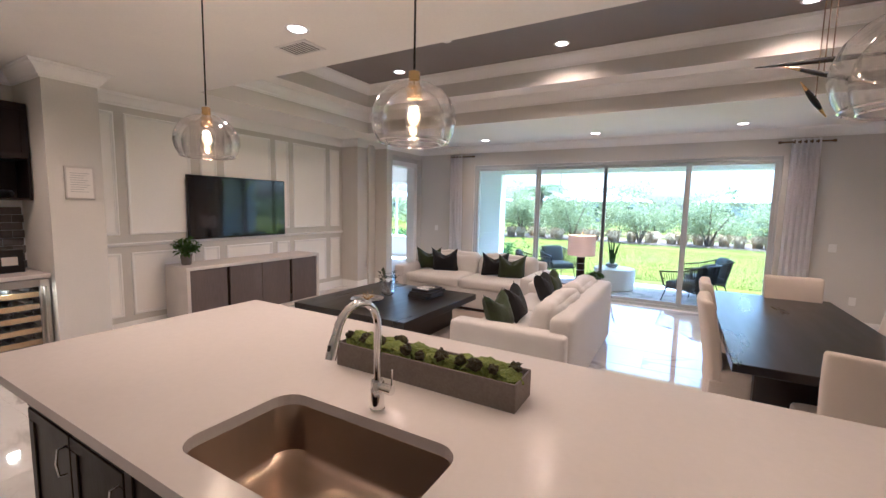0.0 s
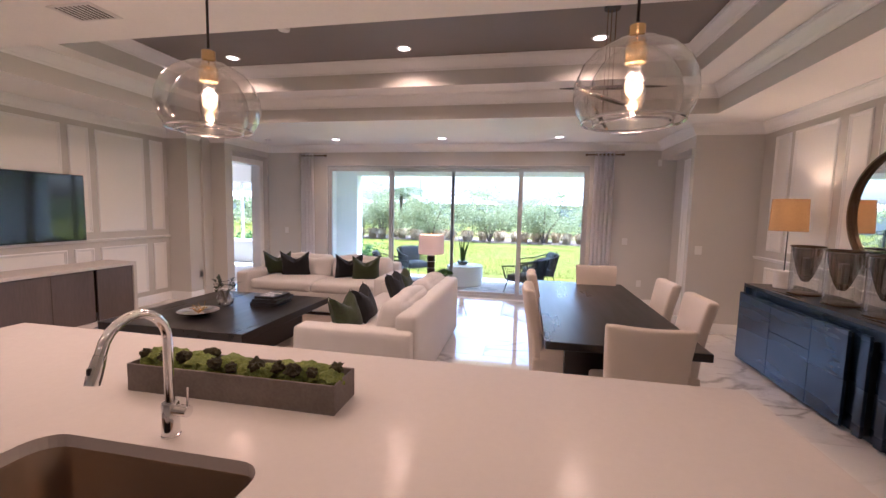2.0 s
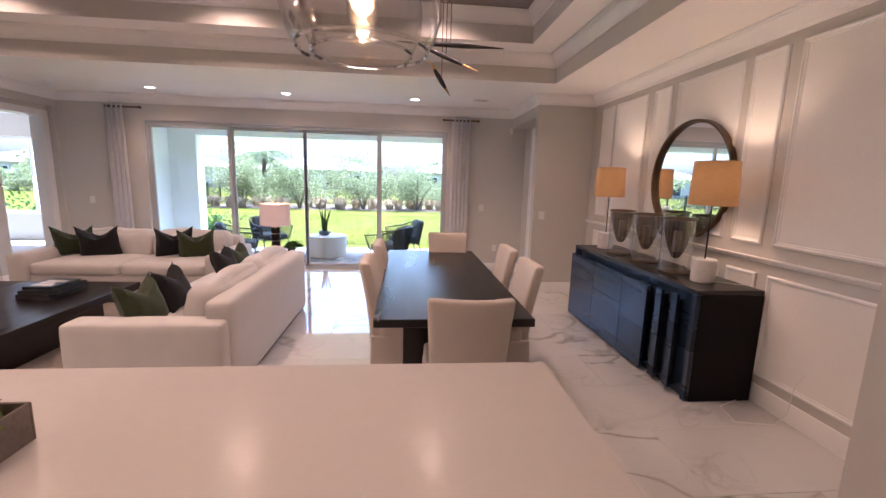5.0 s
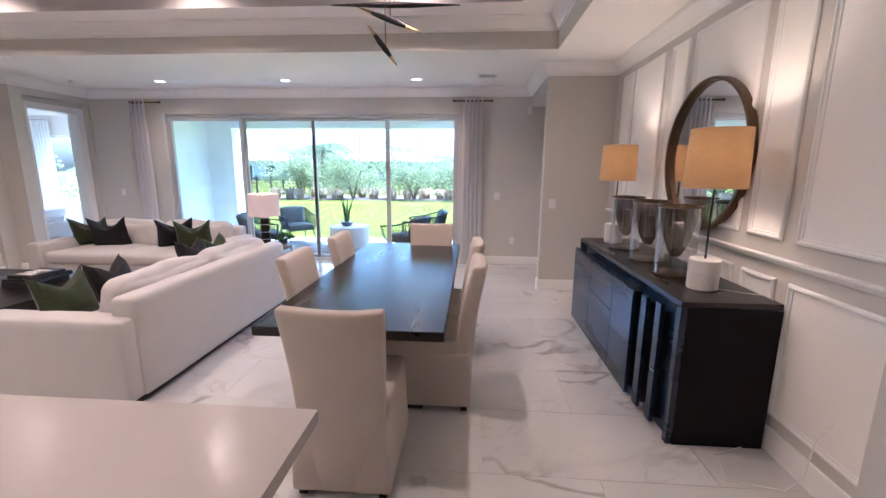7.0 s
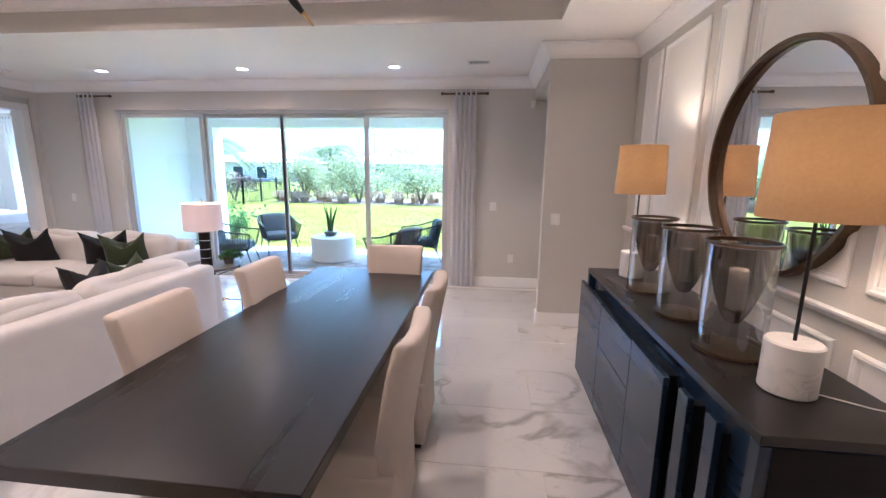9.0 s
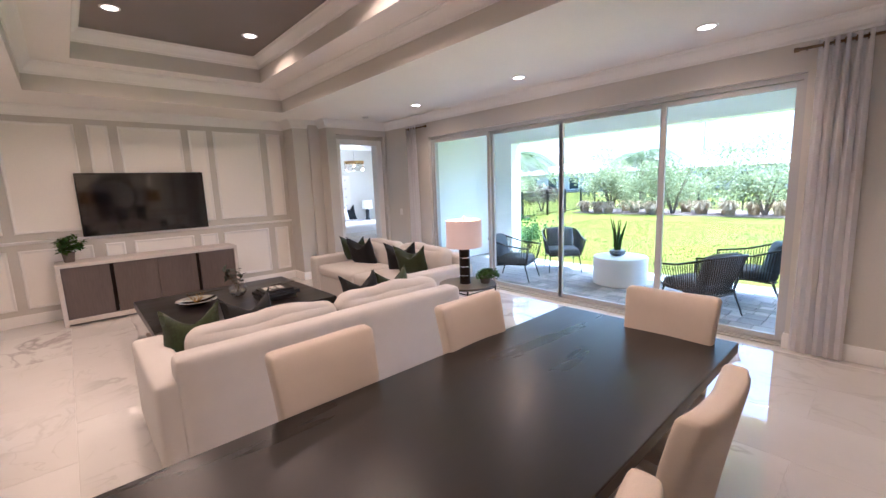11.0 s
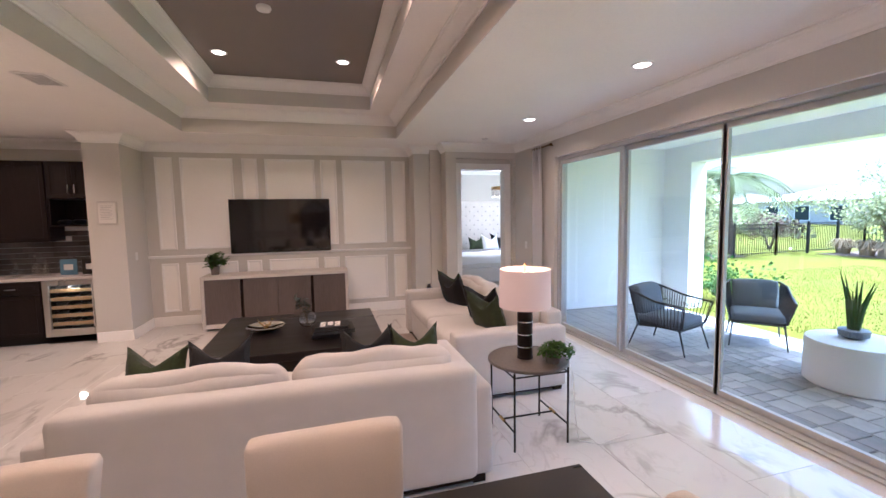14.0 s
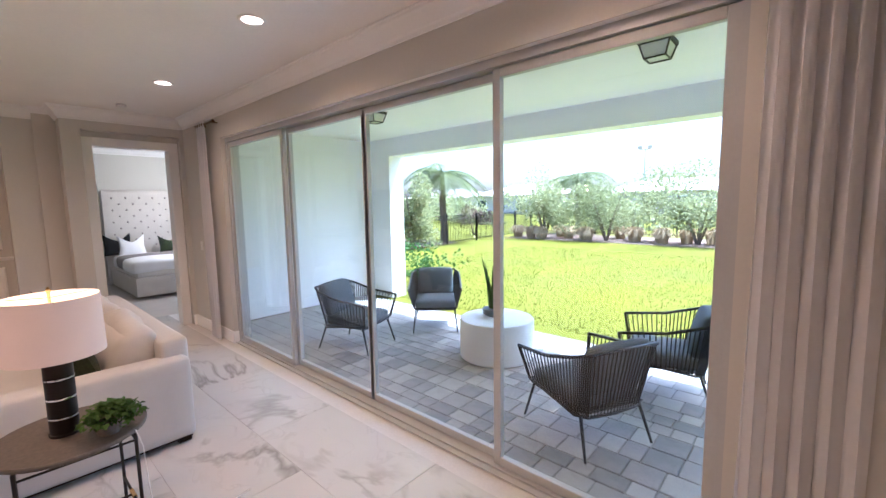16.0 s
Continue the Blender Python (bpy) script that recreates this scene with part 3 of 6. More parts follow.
part("ceiling_patio", B1(-4.98, 8.15, PZC, 5.0, PY0, 3.05), M_STUCCO, None, smooth=False, kind="structure")
part("roof_slab", B1(-10.0, -3.6, 3.62, 5.4, 11.60, 3.8), M_STUCCO, None, smooth=False, kind="structure")
part("wall_outer", B1(3.2, 7.95, -0.2, 5.2, 8.15, 3.05), M_STUCCO, None, smooth=False, kind="structure")

# kitchen island
isl = thing("kitchen_island", "dark espresso kitchen island with white panelled back, on the marble floor", "kitchen island")
IX0, IX1, IY0, IY1 = -2.34, 1.385, 0.70, 2.10
bm = B()
box(bm, -2.18, 0.83, 0.10, 1.22, 1.66, 0.62), box(bm, -2.18, 0.83, 0.62, -0.95, 1.66, 0.873), box(bm, -0.12, 0.83, 0.62, 1.22, 1.66, 0.873), box(bm, -2.10, 0.89, 0.0, 1.14, 1.62, 0.10)
part("carcass", bm, M_DARKWOOD, isl, smooth=False)
part("end_post", B1(-2.20, 1.664, 0.10, -1.86, 2.02, 0.873, r=0.004), M_DARKWOOD, isl, smooth=False)
part("post_base", B1(-2.17, 1.664, 0.0, -1.89, 1.98, 0.10, r=0.003), M_DARKWOOD, isl, smooth=False)
part("end_post", B1(0.90, 1.664, 0.10, 1.24, 2.02, 0.873, r=0.004), M_DARKWOOD, isl, smooth=False)
part("post_base", B1(0.93, 1.664, 0.0, 1.21, 1.98, 0.10, r=0.003), M_DARKWOOD, isl, smooth=False)
part("back_board", B1(-1.858, 1.664, 0.0, 0.898, 1.682, 0.872), M_PANEL, isl, "white painted back panel", smooth=False)
bm = B()
for k in range(4):
    x0 = -1.80 + k * 0.68
    for a in (box,):
        a(bm, x0, 1.682, 0.20, x0 + 0.62, 1.690, 0.23, 0.003), a(bm, x0, 1.682, 0.80, x0 + 0.62, 1.690, 0.83, 0.003)
        a(bm, x0, 1.682, 0.23, x0 + 0.03, 1.690, 0.80, 0.003), a(bm, x0 + 0.59, 1.682, 0.23, x0 + 0.62, 1.690, 0.80, 0.003)
part("back_moulding", bm, M_TRIM, isl, "white moulding", smooth=False)
part("back_baseboard", B1(-1.858, 1.682, 0.0, 0.898, 1.698, 0.14, r=0.003), M_TRIM, isl, "white baseboard", smooth=False)


def front(x0, x1, z0, z1, y, parent, name="door", s=-1, handle="drawer", material=None):
    """A shaker front in a plane y facing s, with its handle."""
    m = material or M_DARKWOOD
    bm = B()
    ya, yb, yc = (y - 0.012, y, y - 0.020) if s < 0 else (y, y + 0.012, y + 0.020)
    box(bm, x0, ya, z0, x1, yb, z1)
    f = 0.055
    d = part(name, bm, m, parent, smooth=False)
    for nm, q in (("rail", (x0, z0, x1, z0 + f)), ("rail", (x0, z1 - f, x1, z1)), ("stile", (x0, z0 + f, x0 + f, z1 - f)), ("stile", (x1 - f, z0 + f, x1, z1 - f))):
        part(nm, B1(q[0], min(yc, ya if s < 0 else yb), q[1], q[2], max(yc, ya if s < 0 else yb), q[3], 0.003), m, d, smooth=False)
    bm = B()
    h = y + s * 0.022
    if handle == "drawer":
        cx, cz = (x0 + x1) / 2, (z0 + z1) / 2
        tube(bm, [(cx - 0.06, h, cz), (cx - 0.055, h + s * 0.025, cz), (cx, h + s * 0.032, cz), (cx + 0.055, h + s * 0.025, cz), (cx + 0.06, h, cz)], 0.005)
    else:
        hx = x1 - 0.028 if "r" in handle else x0 + 0.028
        cz = z1 - 0.11 if "t" in handle else z0 + 0.11
        tube(bm, [(hx, h, cz - 0.06), (hx, h + s * 0.025, cz - 0.055), (hx, h + s * 0.032, cz), (hx, h + s * 0.025, cz + 0.055), (hx, h, cz + 0.06)], 0.005)
    part("handle", bm, M_CHROME, d, "chrome handle")
    return d


xs = [-2.17, -1.72, -1.27]
for a, b in zip(xs, xs[1:]):
    front(a + 0.005, b - 0.005, 0.70, 0.865, 0.83, isl, "drawer")
    front(a + 0.005, b - 0.005, 0.115, 0.69, 0.83, isl, "door", handle="rt")
for a, b in ((-1.27, -0.82), (-0.82, -0.37), (-0.37, 0.08), (0.08, 0.64), (0.64, 1.21)):
    front(a + 0.005, b - 0.005, 0.115, 0.865, 0.83, isl, "door", handle="rt")

# worktop with the sink cut-out
SX0, SX1, SY0, SY1, SR = -0.925, -0.180, 0.80, 1.228, 0.08


def round_rect(x0, y0, x1, y1, r, k=6):
    pts = []
    for cx, cy, a0 in ((x1 - r, y1 - r, 0), (x0 + r, y1 - r, 90), (x0 + r, y0 + r, 180), (x1 - r, y0 + r, 270)):
        pts += [(cx + r * math.cos(radians(a0 + 90 * i / k)), cy + r * math.sin(radians(a0 + 90 * i / k))) for i in range(k + 1)]
    return pts


def plate_with_hole(bm, outer, hole, z0, z1):
    """outer: x0, y0, x1, y1; hole: a rounded rectangle's points, counter-clockwise from its first corner."""
    x0, y0, x1, y1 = outer
    n = len(hole)
    cx, cy = sum(p[0] for p in hole) / n, sum(p[1] for p in hole) / n
    out = []
    for x, y in hole:
        dx, dy = x - cx, y - cy
        t = min([(x1 - cx) / dx if dx > 1e-9 else 1e9, (x0 - cx) / dx if dx < -1e-9 else 1e9, (y1 - cy) / dy if dy > 1e-9 else 1e9, (y0 - cy) / dy if dy < -1e-9 else 1e9])
        out.append([cx + dx * t, cy + dy * t])
    for c in ((x0, y0), (x1, y0), (x1, y1), (x0, y1)):
        i = min(range(n), key=lambda i: (out[i][0] - c[0]) ** 2 + (out[i][1] - c[1]) ** 2)
        out[i] = list(c)
    V = {z: ([bm.verts.new((*p, z)) for p in out], [bm.verts.new((*p, z)) for p in hole]) for z in (z0, z1)}
    for i in range(n):
        j = (i + 1) % n
        bm.faces.new((V[z1][0][i], V[z1][0][j], V[z1][1][j], V[z1][1][i])), bm.faces.new((V[z0][0][j], V[z0][0][i], V[z0][1][i], V[z0][1][j]))
        bm.faces.new((V[z0][0][i], V[z0][0][j], V[z1][0][j], V[z1][0][i])), bm.faces.new((V[z0][1][j], V[z0][1][i], V[z1][1][i], V[z1][1][j]))


bm = B()
plate_with_hole(bm, (IX0, IY0, IX1, IY1), round_rect(SX0, SY0, SX1, SY1, SR), 0.875, 0.915)
top = part("worktop", bm, M_QUARTZ, None, "white quartz island worktop with a sink cut-out", smooth=False)
tagged(top, category="countertop")
sink = thing("sink", "brushed steel undermount sink basin set under the worktop", "sink", at=((SX0 + SX1) / 2, (SY0 + SY1) / 2, 0))
bm = B()
cx, cy = (SX0 + SX1) / 2, (SY0 + SY1) / 2
rings = []
for g, z, r in ((0.012, 0.873, 0.08), (0.006, 0.86, 0.08), (-0.004, 0.70, 0.085), (-0.03, 0.672, 0.10), (-0.10, 0.660, 0.12), (-0.15, 0.655, 0.05)):
    rings.append([bm.verts.new((x - cx, y - cy, z)) for x, y in round_rect(SX0 - g, SY0 - g, SX1 + g, SY1 + g, r)])
for a, b in zip(rings, rings[1:]):
    for i in range(len(a)):
        bm.faces.new((a[i], a[(i + 1) % len(a)], b[(i + 1) % len(a)], b[i]))
bm.faces.new(rings[-1])
part("basin", bm, M_STEEL, sink)
part("drain", lathe(B(), [(0.045, 0.656), (0.045, 0.660), (0.030, 0.662), (0.012, 0.659)], 20), M_CHROME, sink, "chrome drain")

fau = thing("kitchen_faucet", "polished chrome pull-down kitchen faucet on the white worktop", "faucet", at=(-0.555, 1.295, 0.915), turn=0)
part("base", lathe(B(), [(0.027, 0), (0.027, 0.004), (0.025, 0.006), (0.024, 0.10), (0.022, 0.104)], 24), M_CHROME, fau)
arc = [(0, 0, 0.10), (0, 0, 0.28)] + [(0, -0.100 + 0.100 * math.cos(radians(a)), 0.298 + 0.100 * math.sin(radians(a))) for a in range(0, 151, 15)]
end = Vector(arc[-1])
arc.append(tuple(end + Vector((0, -0.012, -0.03))))
part("spout", tube(B(), arc, 0.0135, 14), M_CHROME, fau)
e = Vector(arc[-1])
part("spray_head", tube(B(), [e, e + Vector((0, -0.008, -0.022)), e + Vector((0, -0.018, -0.050)), e + Vector((0, -0.024, -0.068))], [0.0145, 0.0165, 0.0175, 0.0165], 16), M_CHROME, fau)
part("spray_button", B1(-0.005, e.y - 0.034, e.z - 0.042, 0.005, e.y - 0.026, e.z - 0.022, r=0.003), M_BLACK, fau, "black spray button")
part("valve", tube(B(), [(0.0, 0, 0.082), (0.065, 0, 0.082)], 0.0175, 16), M_CHROME, fau)
part("lever", tube(B(), [(0.062, 0, 0.09), (0.062, 0.002, 0.155)], 0.0035, 8), M_CHROME, fau)

# moss trough
pl = thing("moss_planter", "grey-brown concrete trough filled with green moss, on the worktop", "planter", at=(-0.545, 1.60, 0.915))
bm = B()
w, dd, h, t = 0.418, 0.085, 0.105, 0.008
box(bm, -w, -dd, 0, w, -dd + t, h, 0.002), box(bm, -w, dd - t, 0, w, dd, h, 0.002), box(bm, -w, -dd + t, 0, -w + t, dd - t, h, 0.002), box(bm, w - t, -dd + t, 0, w, dd - t, h, 0.002), box(bm, -w + t, -dd + t, 0, w - t, dd - t, 0.07)
part("trough", bm, M_CONCRETE, pl, smooth=False)
rnd = random.Random(5)


def clump(bm, x, y, z, r, seed, flat=0.7, rough=0.35):
    start = len(bm.verts)
    res = bmesh.ops.create_icosphere(bm, subdivisions=3, radius=1.0)
    for v in res["verts"]:
        p = v.co.copy()
        k = 1 + rough * noise.noise(p * 2.2 + Vector((seed, 0, 0))) + rough * 0.4 * noise.noise(p * 7 + Vector((0, seed, 0)))
        v.co = Vector((x + p.x * r * k, y + p.y * r * k, z + p.z * r * k * flat))


for i in range(15):
    x = -0.375 + i * 0.0535
    part("moss", (lambda b: (clump(b, x + rnd.uniform(-.008, .008), rnd.uniform(-.028, .028), 0.095, rnd.uniform(0.045, 0.06), i * 3.1), b)[1])(B()), M_MOSS, pl, "green moss clump")
for i in range(11):
    x = -0.385 + i * 0.077 + rnd.uniform(-.015, .015)
    part("moss", (lambda b: (clump(b, x, rnd.uniform(-.055, .055), 0.118 + rnd.uniform(0, .012), rnd.uniform(0.018, 0.028), i * 7.3, 0.9, 0.6), b)[1])(B()), M_MOSSD, pl, "dark brown moss clump")

# pendants
PZ = 0.014


def pendant(x, y):
    p = thing("pendant_light", "clear double glass dome pendant with brass socket, lit", "pendant light", "pendants over the island", at=(x, y, PZ))
    part("canopy", lathe(B(), [(0.06, 2.815 - PZ), (0.06, 2.84 - PZ), (0.02, 2.84 - PZ)], 24), M_BRASS, p, "brass ceiling canopy")
    part("cord", tube(B(), [(0, 0, 2.10), (0, 0, 2.82 - PZ)], 0.004, 6), M_BLACK, p, "black cord")
    part("socket", lathe(B(), [(0.008, 2.095), (0.020, 2.09), (0.021, 2.040), (0.027, 2.038), (0.027, 1.995), (0.018, 1.993)], 20), M_BRASS, p, "brass lamp socket")
    outer = [(0.026, 2.052), (0.066, 2.046), (0.106, 2.022), (0.134, 1.990), (0.150, 1.950), (0.153, 1.914), (0.142, 1.872), (0.126, 1.846)]
    part("outer_dome", lathe(B(), outer, 40, cap=False), M_CLEAR, p, "clear outer glass dome", angle=180)
    part("dome_rim", lathe(B(), [(0.126, 1.842), (0.1295, 1.845), (0.1275, 1.850), (0.123, 1.847)], 40, closed=True), M_RIM, p, "bright glass edge")
    inner = [(0.026, 2.030), (0.052, 2.022), (0.084, 1.996), (0.106, 1.960), (0.116, 1.918), (0.112, 1.876), (0.096, 1.838)]
    part("inner_dome", lathe(B(), inner, 36, cap=False), M_CLEAR, p, "clear inner glass dome", angle=180)
    part("dome_rim", lathe(B(), [(0.096, 1.835), (0.099, 1.838), (0.097, 1.841), (0.094, 1.838)], 36, closed=True), M_RIM, p, "bright glass edge")
    bulb = [(0.012, 1.998), (0.014, 1.985), (0.028, 1.950), (0.031, 1.930), (0.027, 1.895), (0.016, 1.868), (0.002, 1.860)]
    g = part("bulb", lathe(B(), bulb, 20, cap=False), M_CLEAR, p, "clear filament bulb")
    g.visible_shadow = False
    part("filament", lathe(B(), [(0.003, 1.970), (0.015, 1.958), (0.0225, 1.940), (0.021, 1.924), (0.010, 1.910), (0.005, 1.904), (0.011, 1.896), (0.013, 1.886), (0.009, 1.872), (0.002, 1.866)], 16), M_BULB, g, "glowing filament")
    lamp_light("POINT", (x, y, 1.86 + PZ), PEN_WATTS, WARM, 0.03)


for px in (-1.815, -0.535, 0.745):
    pendant(px, 1.47)


# recessed lights
def downlight(x, y, z, strong=1.0):
    c = thing("recessed_light", "round white recessed ceiling light, switched on", "ceiling light", "recessed ceiling lights", at=(x, y, z))
    part("trim_ring", lathe(B(), [(0.062, -0.001), (0.064, -0.006), (0.080, -0.007), (0.088, -0.001)], 28, closed=True), M_WHITEPL, c)
    part("lens", lathe(B(), [(0.0625, -0.003), (0.0625, -0.0015)], 28), M_CAN, c, "glowing lens")
    lamp_light("SPOT", (x, y, z - 0.02), CAN_WATTS * strong, CAN, 0.075, 150, 0.75)


for x in (-2.89, -0.96, 0.97):
    downlight(x, 7.28, CEIL, 0.65)
for y in (3.73, 5.04):
    for x in (-3.21, -0.97, 1.18):
        downlight(x, y, L2, 1.35 if y < 4 else 1.0)
# the last four, behind the island, are unseen fill lights added for brightness
for x, y in ((-2.09, 2.30), (-4.10, 0.76), (0.6, 0.0), (-1.6, -0.6), (1.2, -1.9), (-2.0, -1.9)):
    downlight(x, y, CEIL, 0.3 if y < 0.1 else 1.2)


def grille(x, y, z, w, d, label):
    v = thing("ceiling_vent", label, "air vent", at=(x, y, z))
    bm = B()
    box(bm, -w, -d, -0.008, w, -d + 0.02, 0, 0.002), box(bm, -w, d - 0.02, -0.008, w, d, 0, 0.002), box(bm, -w, -d + 0.02, -0.008, -w + 0.02, d - 0.02, 0, 0.002), box(bm, w - 0.02, -d + 0.02, -0.008, w, d - 0.02, 0, 0.002)
    part("frame", bm, M_WHITEPL, v, smooth=False)
    # no duct is built: a black sheet paints the darkness behind the slats
    part("backing", B1(-w + 0.02, -d + 0.02, -0.002, w - 0.02, d - 0.02, -0.001), M_BLACK, v, "black sheet standing for the unlit duct", smooth=False)
    n = 9
    for i in range(n):
        x0 = -w + 0.03 + (2 * w - 0.06) * i / (n - 1)
        part("slat", B1(x0 - 0.006, -d + 0.02, -0.008, x0 + 0.006, d - 0.02, -0.004), M_WHITEPL, v, smooth=False)


grille(-2.36, 2.56, CEIL, 0.17, 0.11, "white louvred ceiling air vent in the kitchen ceiling")
grille(1.98, 7.12, CEIL, 0.13, 0.09, "white louvred ceiling air vent near the glass doors")
sd = thing("smoke_detector", "round white smoke detector on the grey tray ceiling", "smoke detector", at=(-2.06, 4.34, L2))
part("body", lathe(B(), [(0.06, 0), (0.062, -0.012), (0.055, -0.028), (0.03, -0.034)], 24), M_WHITEPL, sd)
sd = thing("smoke_detector", "small round white sensor on the ceiling by the bedroom door", "smoke detector", at=(-4.2, 7.2, CEIL))
part("body", lathe(B(), [(0.05, 0), (0.052, -0.010), (0.045, -0.022), (0.02, -0.026)], 24), M_WHITEPL, sd)

# chandelier
ch = thing("chandelier", "black and brass chandelier of crossed tapered tubes hung on thin rods", "chandelier", at=(1.17, 4.35, 0))
part("canopy", lathe(B(), [(0.07, 3.44), (0.07, 3.47)], 24), M_BLACK, ch, "black round ceiling canopy")
for i, (ax, az, bx, bz, rx, yaw, ln) in enumerate(((-0.43, 2.752, 0.52, 2.783, 0.02, 8, 0), (-0.27, 2.77, 0.27, 2.53, -0.03, -20, 0), (-0.17, 2.60, 0.05, 2.35, 0.0, 30, 0))):
    c, s = math.cos(radians(yaw)), math.sin(radians(yaw))
    a, b = Vector((ax * c, ax * s + rx, az)), Vector((bx * c, bx * s + rx, bz))
    arm = part("arm", tube(B(), [a.lerp(b, 0.22), a.lerp(b, 0.40), a.lerp(b, 0.60), a.lerp(b, 0.78)], [0.013, 0.021, 0.021, 0.013], 10), M_BLACK, ch, "black tapered tube")
    part("tip", tube(B(), [a, a.lerp(b, 0.12), a.lerp(b, 0.23)], [0.004, 0.009, 0.0135], 10), M_BRASS if i else M_BLACK, arm, "polished brass tip")
    part("tip", tube(B(), [b, b.lerp(a, 0.12), b.lerp(a, 0.23)], [0.004, 0.009, 0.0135], 10), M_BRASS if i else M_BLACK, arm, "polished brass tip")
for dx, dy, z in ((-0.035, 0, 2.49), (0.0, 0.02, 2.66), (0.035, 0, 2.77)):
    part("rod", tube(B(), [(dx, dy, z), (dx, dy, 3.45)], 0.004, 6), M_BRONZE, ch, "thin bronze rod")

# dining table and chairs
tb = thing("dining_table", "long dark ebony wood dining table with thick plank top", "dining table", at=(1.16, 4.36, 0))
part("tabletop", B1(-0.515, -1.29, 0.70, 0.515, 1.29, 0.755, r=0.004), M_TABLE, tb)
for s in (-1, 1):
    part("leg", B1(-0.33, s * 0.72 - 0.06, 0.05, 0.33, s * 0.72 + 0.06, 0.70, r=0.006), M_TABLE, tb, smooth=False)
    part("foot", B1(-0.34, s * 0.72 - 0.07, 0.0, 0.34, s * 0.72 + 0.07, 0.05, r=0.006), M_TABLE, tb, smooth=False)
part("stretcher", B1(-0.04, -0.66, 0.12, 0.04, 0.66, 0.22, r=0.004), M_TABLE, tb, smooth=False)


def dining_chair(m):
    c = thing("dining_chair", "cream linen slipcovered dining chair drawn up to the dark table", "dining chair", "chairs round the dining table")

    def lean(q, p):
        z = q.z + 0.5
        q.y += 0.026 * p[0] ** 2 - 0.18 * max(0.0, z - 0.25) ** 1.7
        q.z -= 0.012 * max(0.0, p[2]) * (1 - p[0] ** 2)
        q.x *= 0.82 + 0.23 * max(0, z - 0.1)
        return q
    part("backrest", soft(B(), 0, -0.245, 0.52, 0.475, 0.085, 0.94, 0.028, (0.0, 0.012, 0.006), 10, 0.004, 3.0, lean), M_CHAIR, c)
    part("seat", soft(B(), 0, 0.03, 0.44, 0.46, 0.50, 0.13, 0.035, (0, 0, 0.02), 9, 0.003, 7.0), M_CHAIR, c)

    def flare(q, p):
        z = (q.z + 0.19) / 0.38
        k = 1 + 0.04 * (1 - z)
        a = math.atan2(q.y, q.x)
        k += 0.010 * math.sin(a * 14) * (1 - z)
        return Vector((q.x * k, q.y * k, q.z))
    part("skirt", soft(B(), 0, 0.0, 0.225, 0.465, 0.555, 0.37, 0.012, (0, 0, 0), 14, 0.004, 9.0, flare), M_CHAIR, c)
    for sx in (-1, 1):
        for sy in (-1, 1):
            part("leg", B1(sx * 0.20 - 0.02, sy * 0.245 - 0.02, 0, sx * 0.20 + 0.02, sy * 0.245 + 0.02, 0.05, r=0.003), M_DARKWOOD, c, "dark wood foot", smooth=False)
    c.matrix_world = m
    return c


ch0 = dining_chair(pose(0.86, 3.90, 0, 0, 0, -90))
for x, y, r in ((0.90, 4.77, -90), (1.53, 3.79, 90), (1.53, 4.53, 90), (1.20, 3.06, 0), (1.36, 5.27, 180)):
    copy_thing(ch0, pose(x, y, 0, 0, 0, r))


# sofas
def throw_pillow(bm, size, thick, chop, n=12, seed=0.0):
    """A square pillow with pulled-out corners and a dent in its top edge."""
    g = {}
    for s in (1, -1):
        for i in range(n + 1):
            for j in range(n + 1):
                u, v = 2 * i / n - 1, 2 * j / n - 1
                edge = max(abs(u), abs(v)) > 0.999
                if s < 0 and edge:
                    g[s, i, j] = g[1, i, j]
                    continue
                pin = 1 - 0.10 * (1 - u * u) * (v * v) - 0.0
                x = u * size / 2 * (1 - 0.09 * (1 - v * v) * abs(u)) * 1.0
                z = v * size / 2 * pin
                if v > 0:
                    z -= chop * v * v * (1 - abs(u)) ** 1.3 + 0.02 * (1 - abs(u)) * v
                t = thick / 2 * ((1 - u ** 4) * (1 - v ** 4)) ** 0.55
                t *= 1 - 0.35 * max(0, v) * (1 - abs(u))
                q = Vector((x, s * t, z))
                q += noise.noise_vector(Vector((u * 1.7 + seed, v * 1.7, s))) * 0.010
                g[s, i, j] = bm.verts.new(q)
        for i in range(n):
            for j in range(n):
                q = [g[s, i, j], g[s, i + 1, j], g[s, i + 1, j + 1], g[s, i, j + 1]]
                bm.faces.new(q if s < 0 else q[::-1])
    return bm


def pillow(label, m, at, turn, tilt, size=0.48, group="throw pillows on the sofas", roll=0):
    p = thing("throw_pillow", label, "throw pillow", group)
    part("cover", throw_pillow(B(), size, 0.17, size * 0.42, seed=at[0] * 3 + at[1]), m, p)
    p.matrix_world = pose(*at) @ pose(0, 0, 0, 0, 0, turn) @ pose(0, 0, 0, -tilt, roll, 0)
    return p


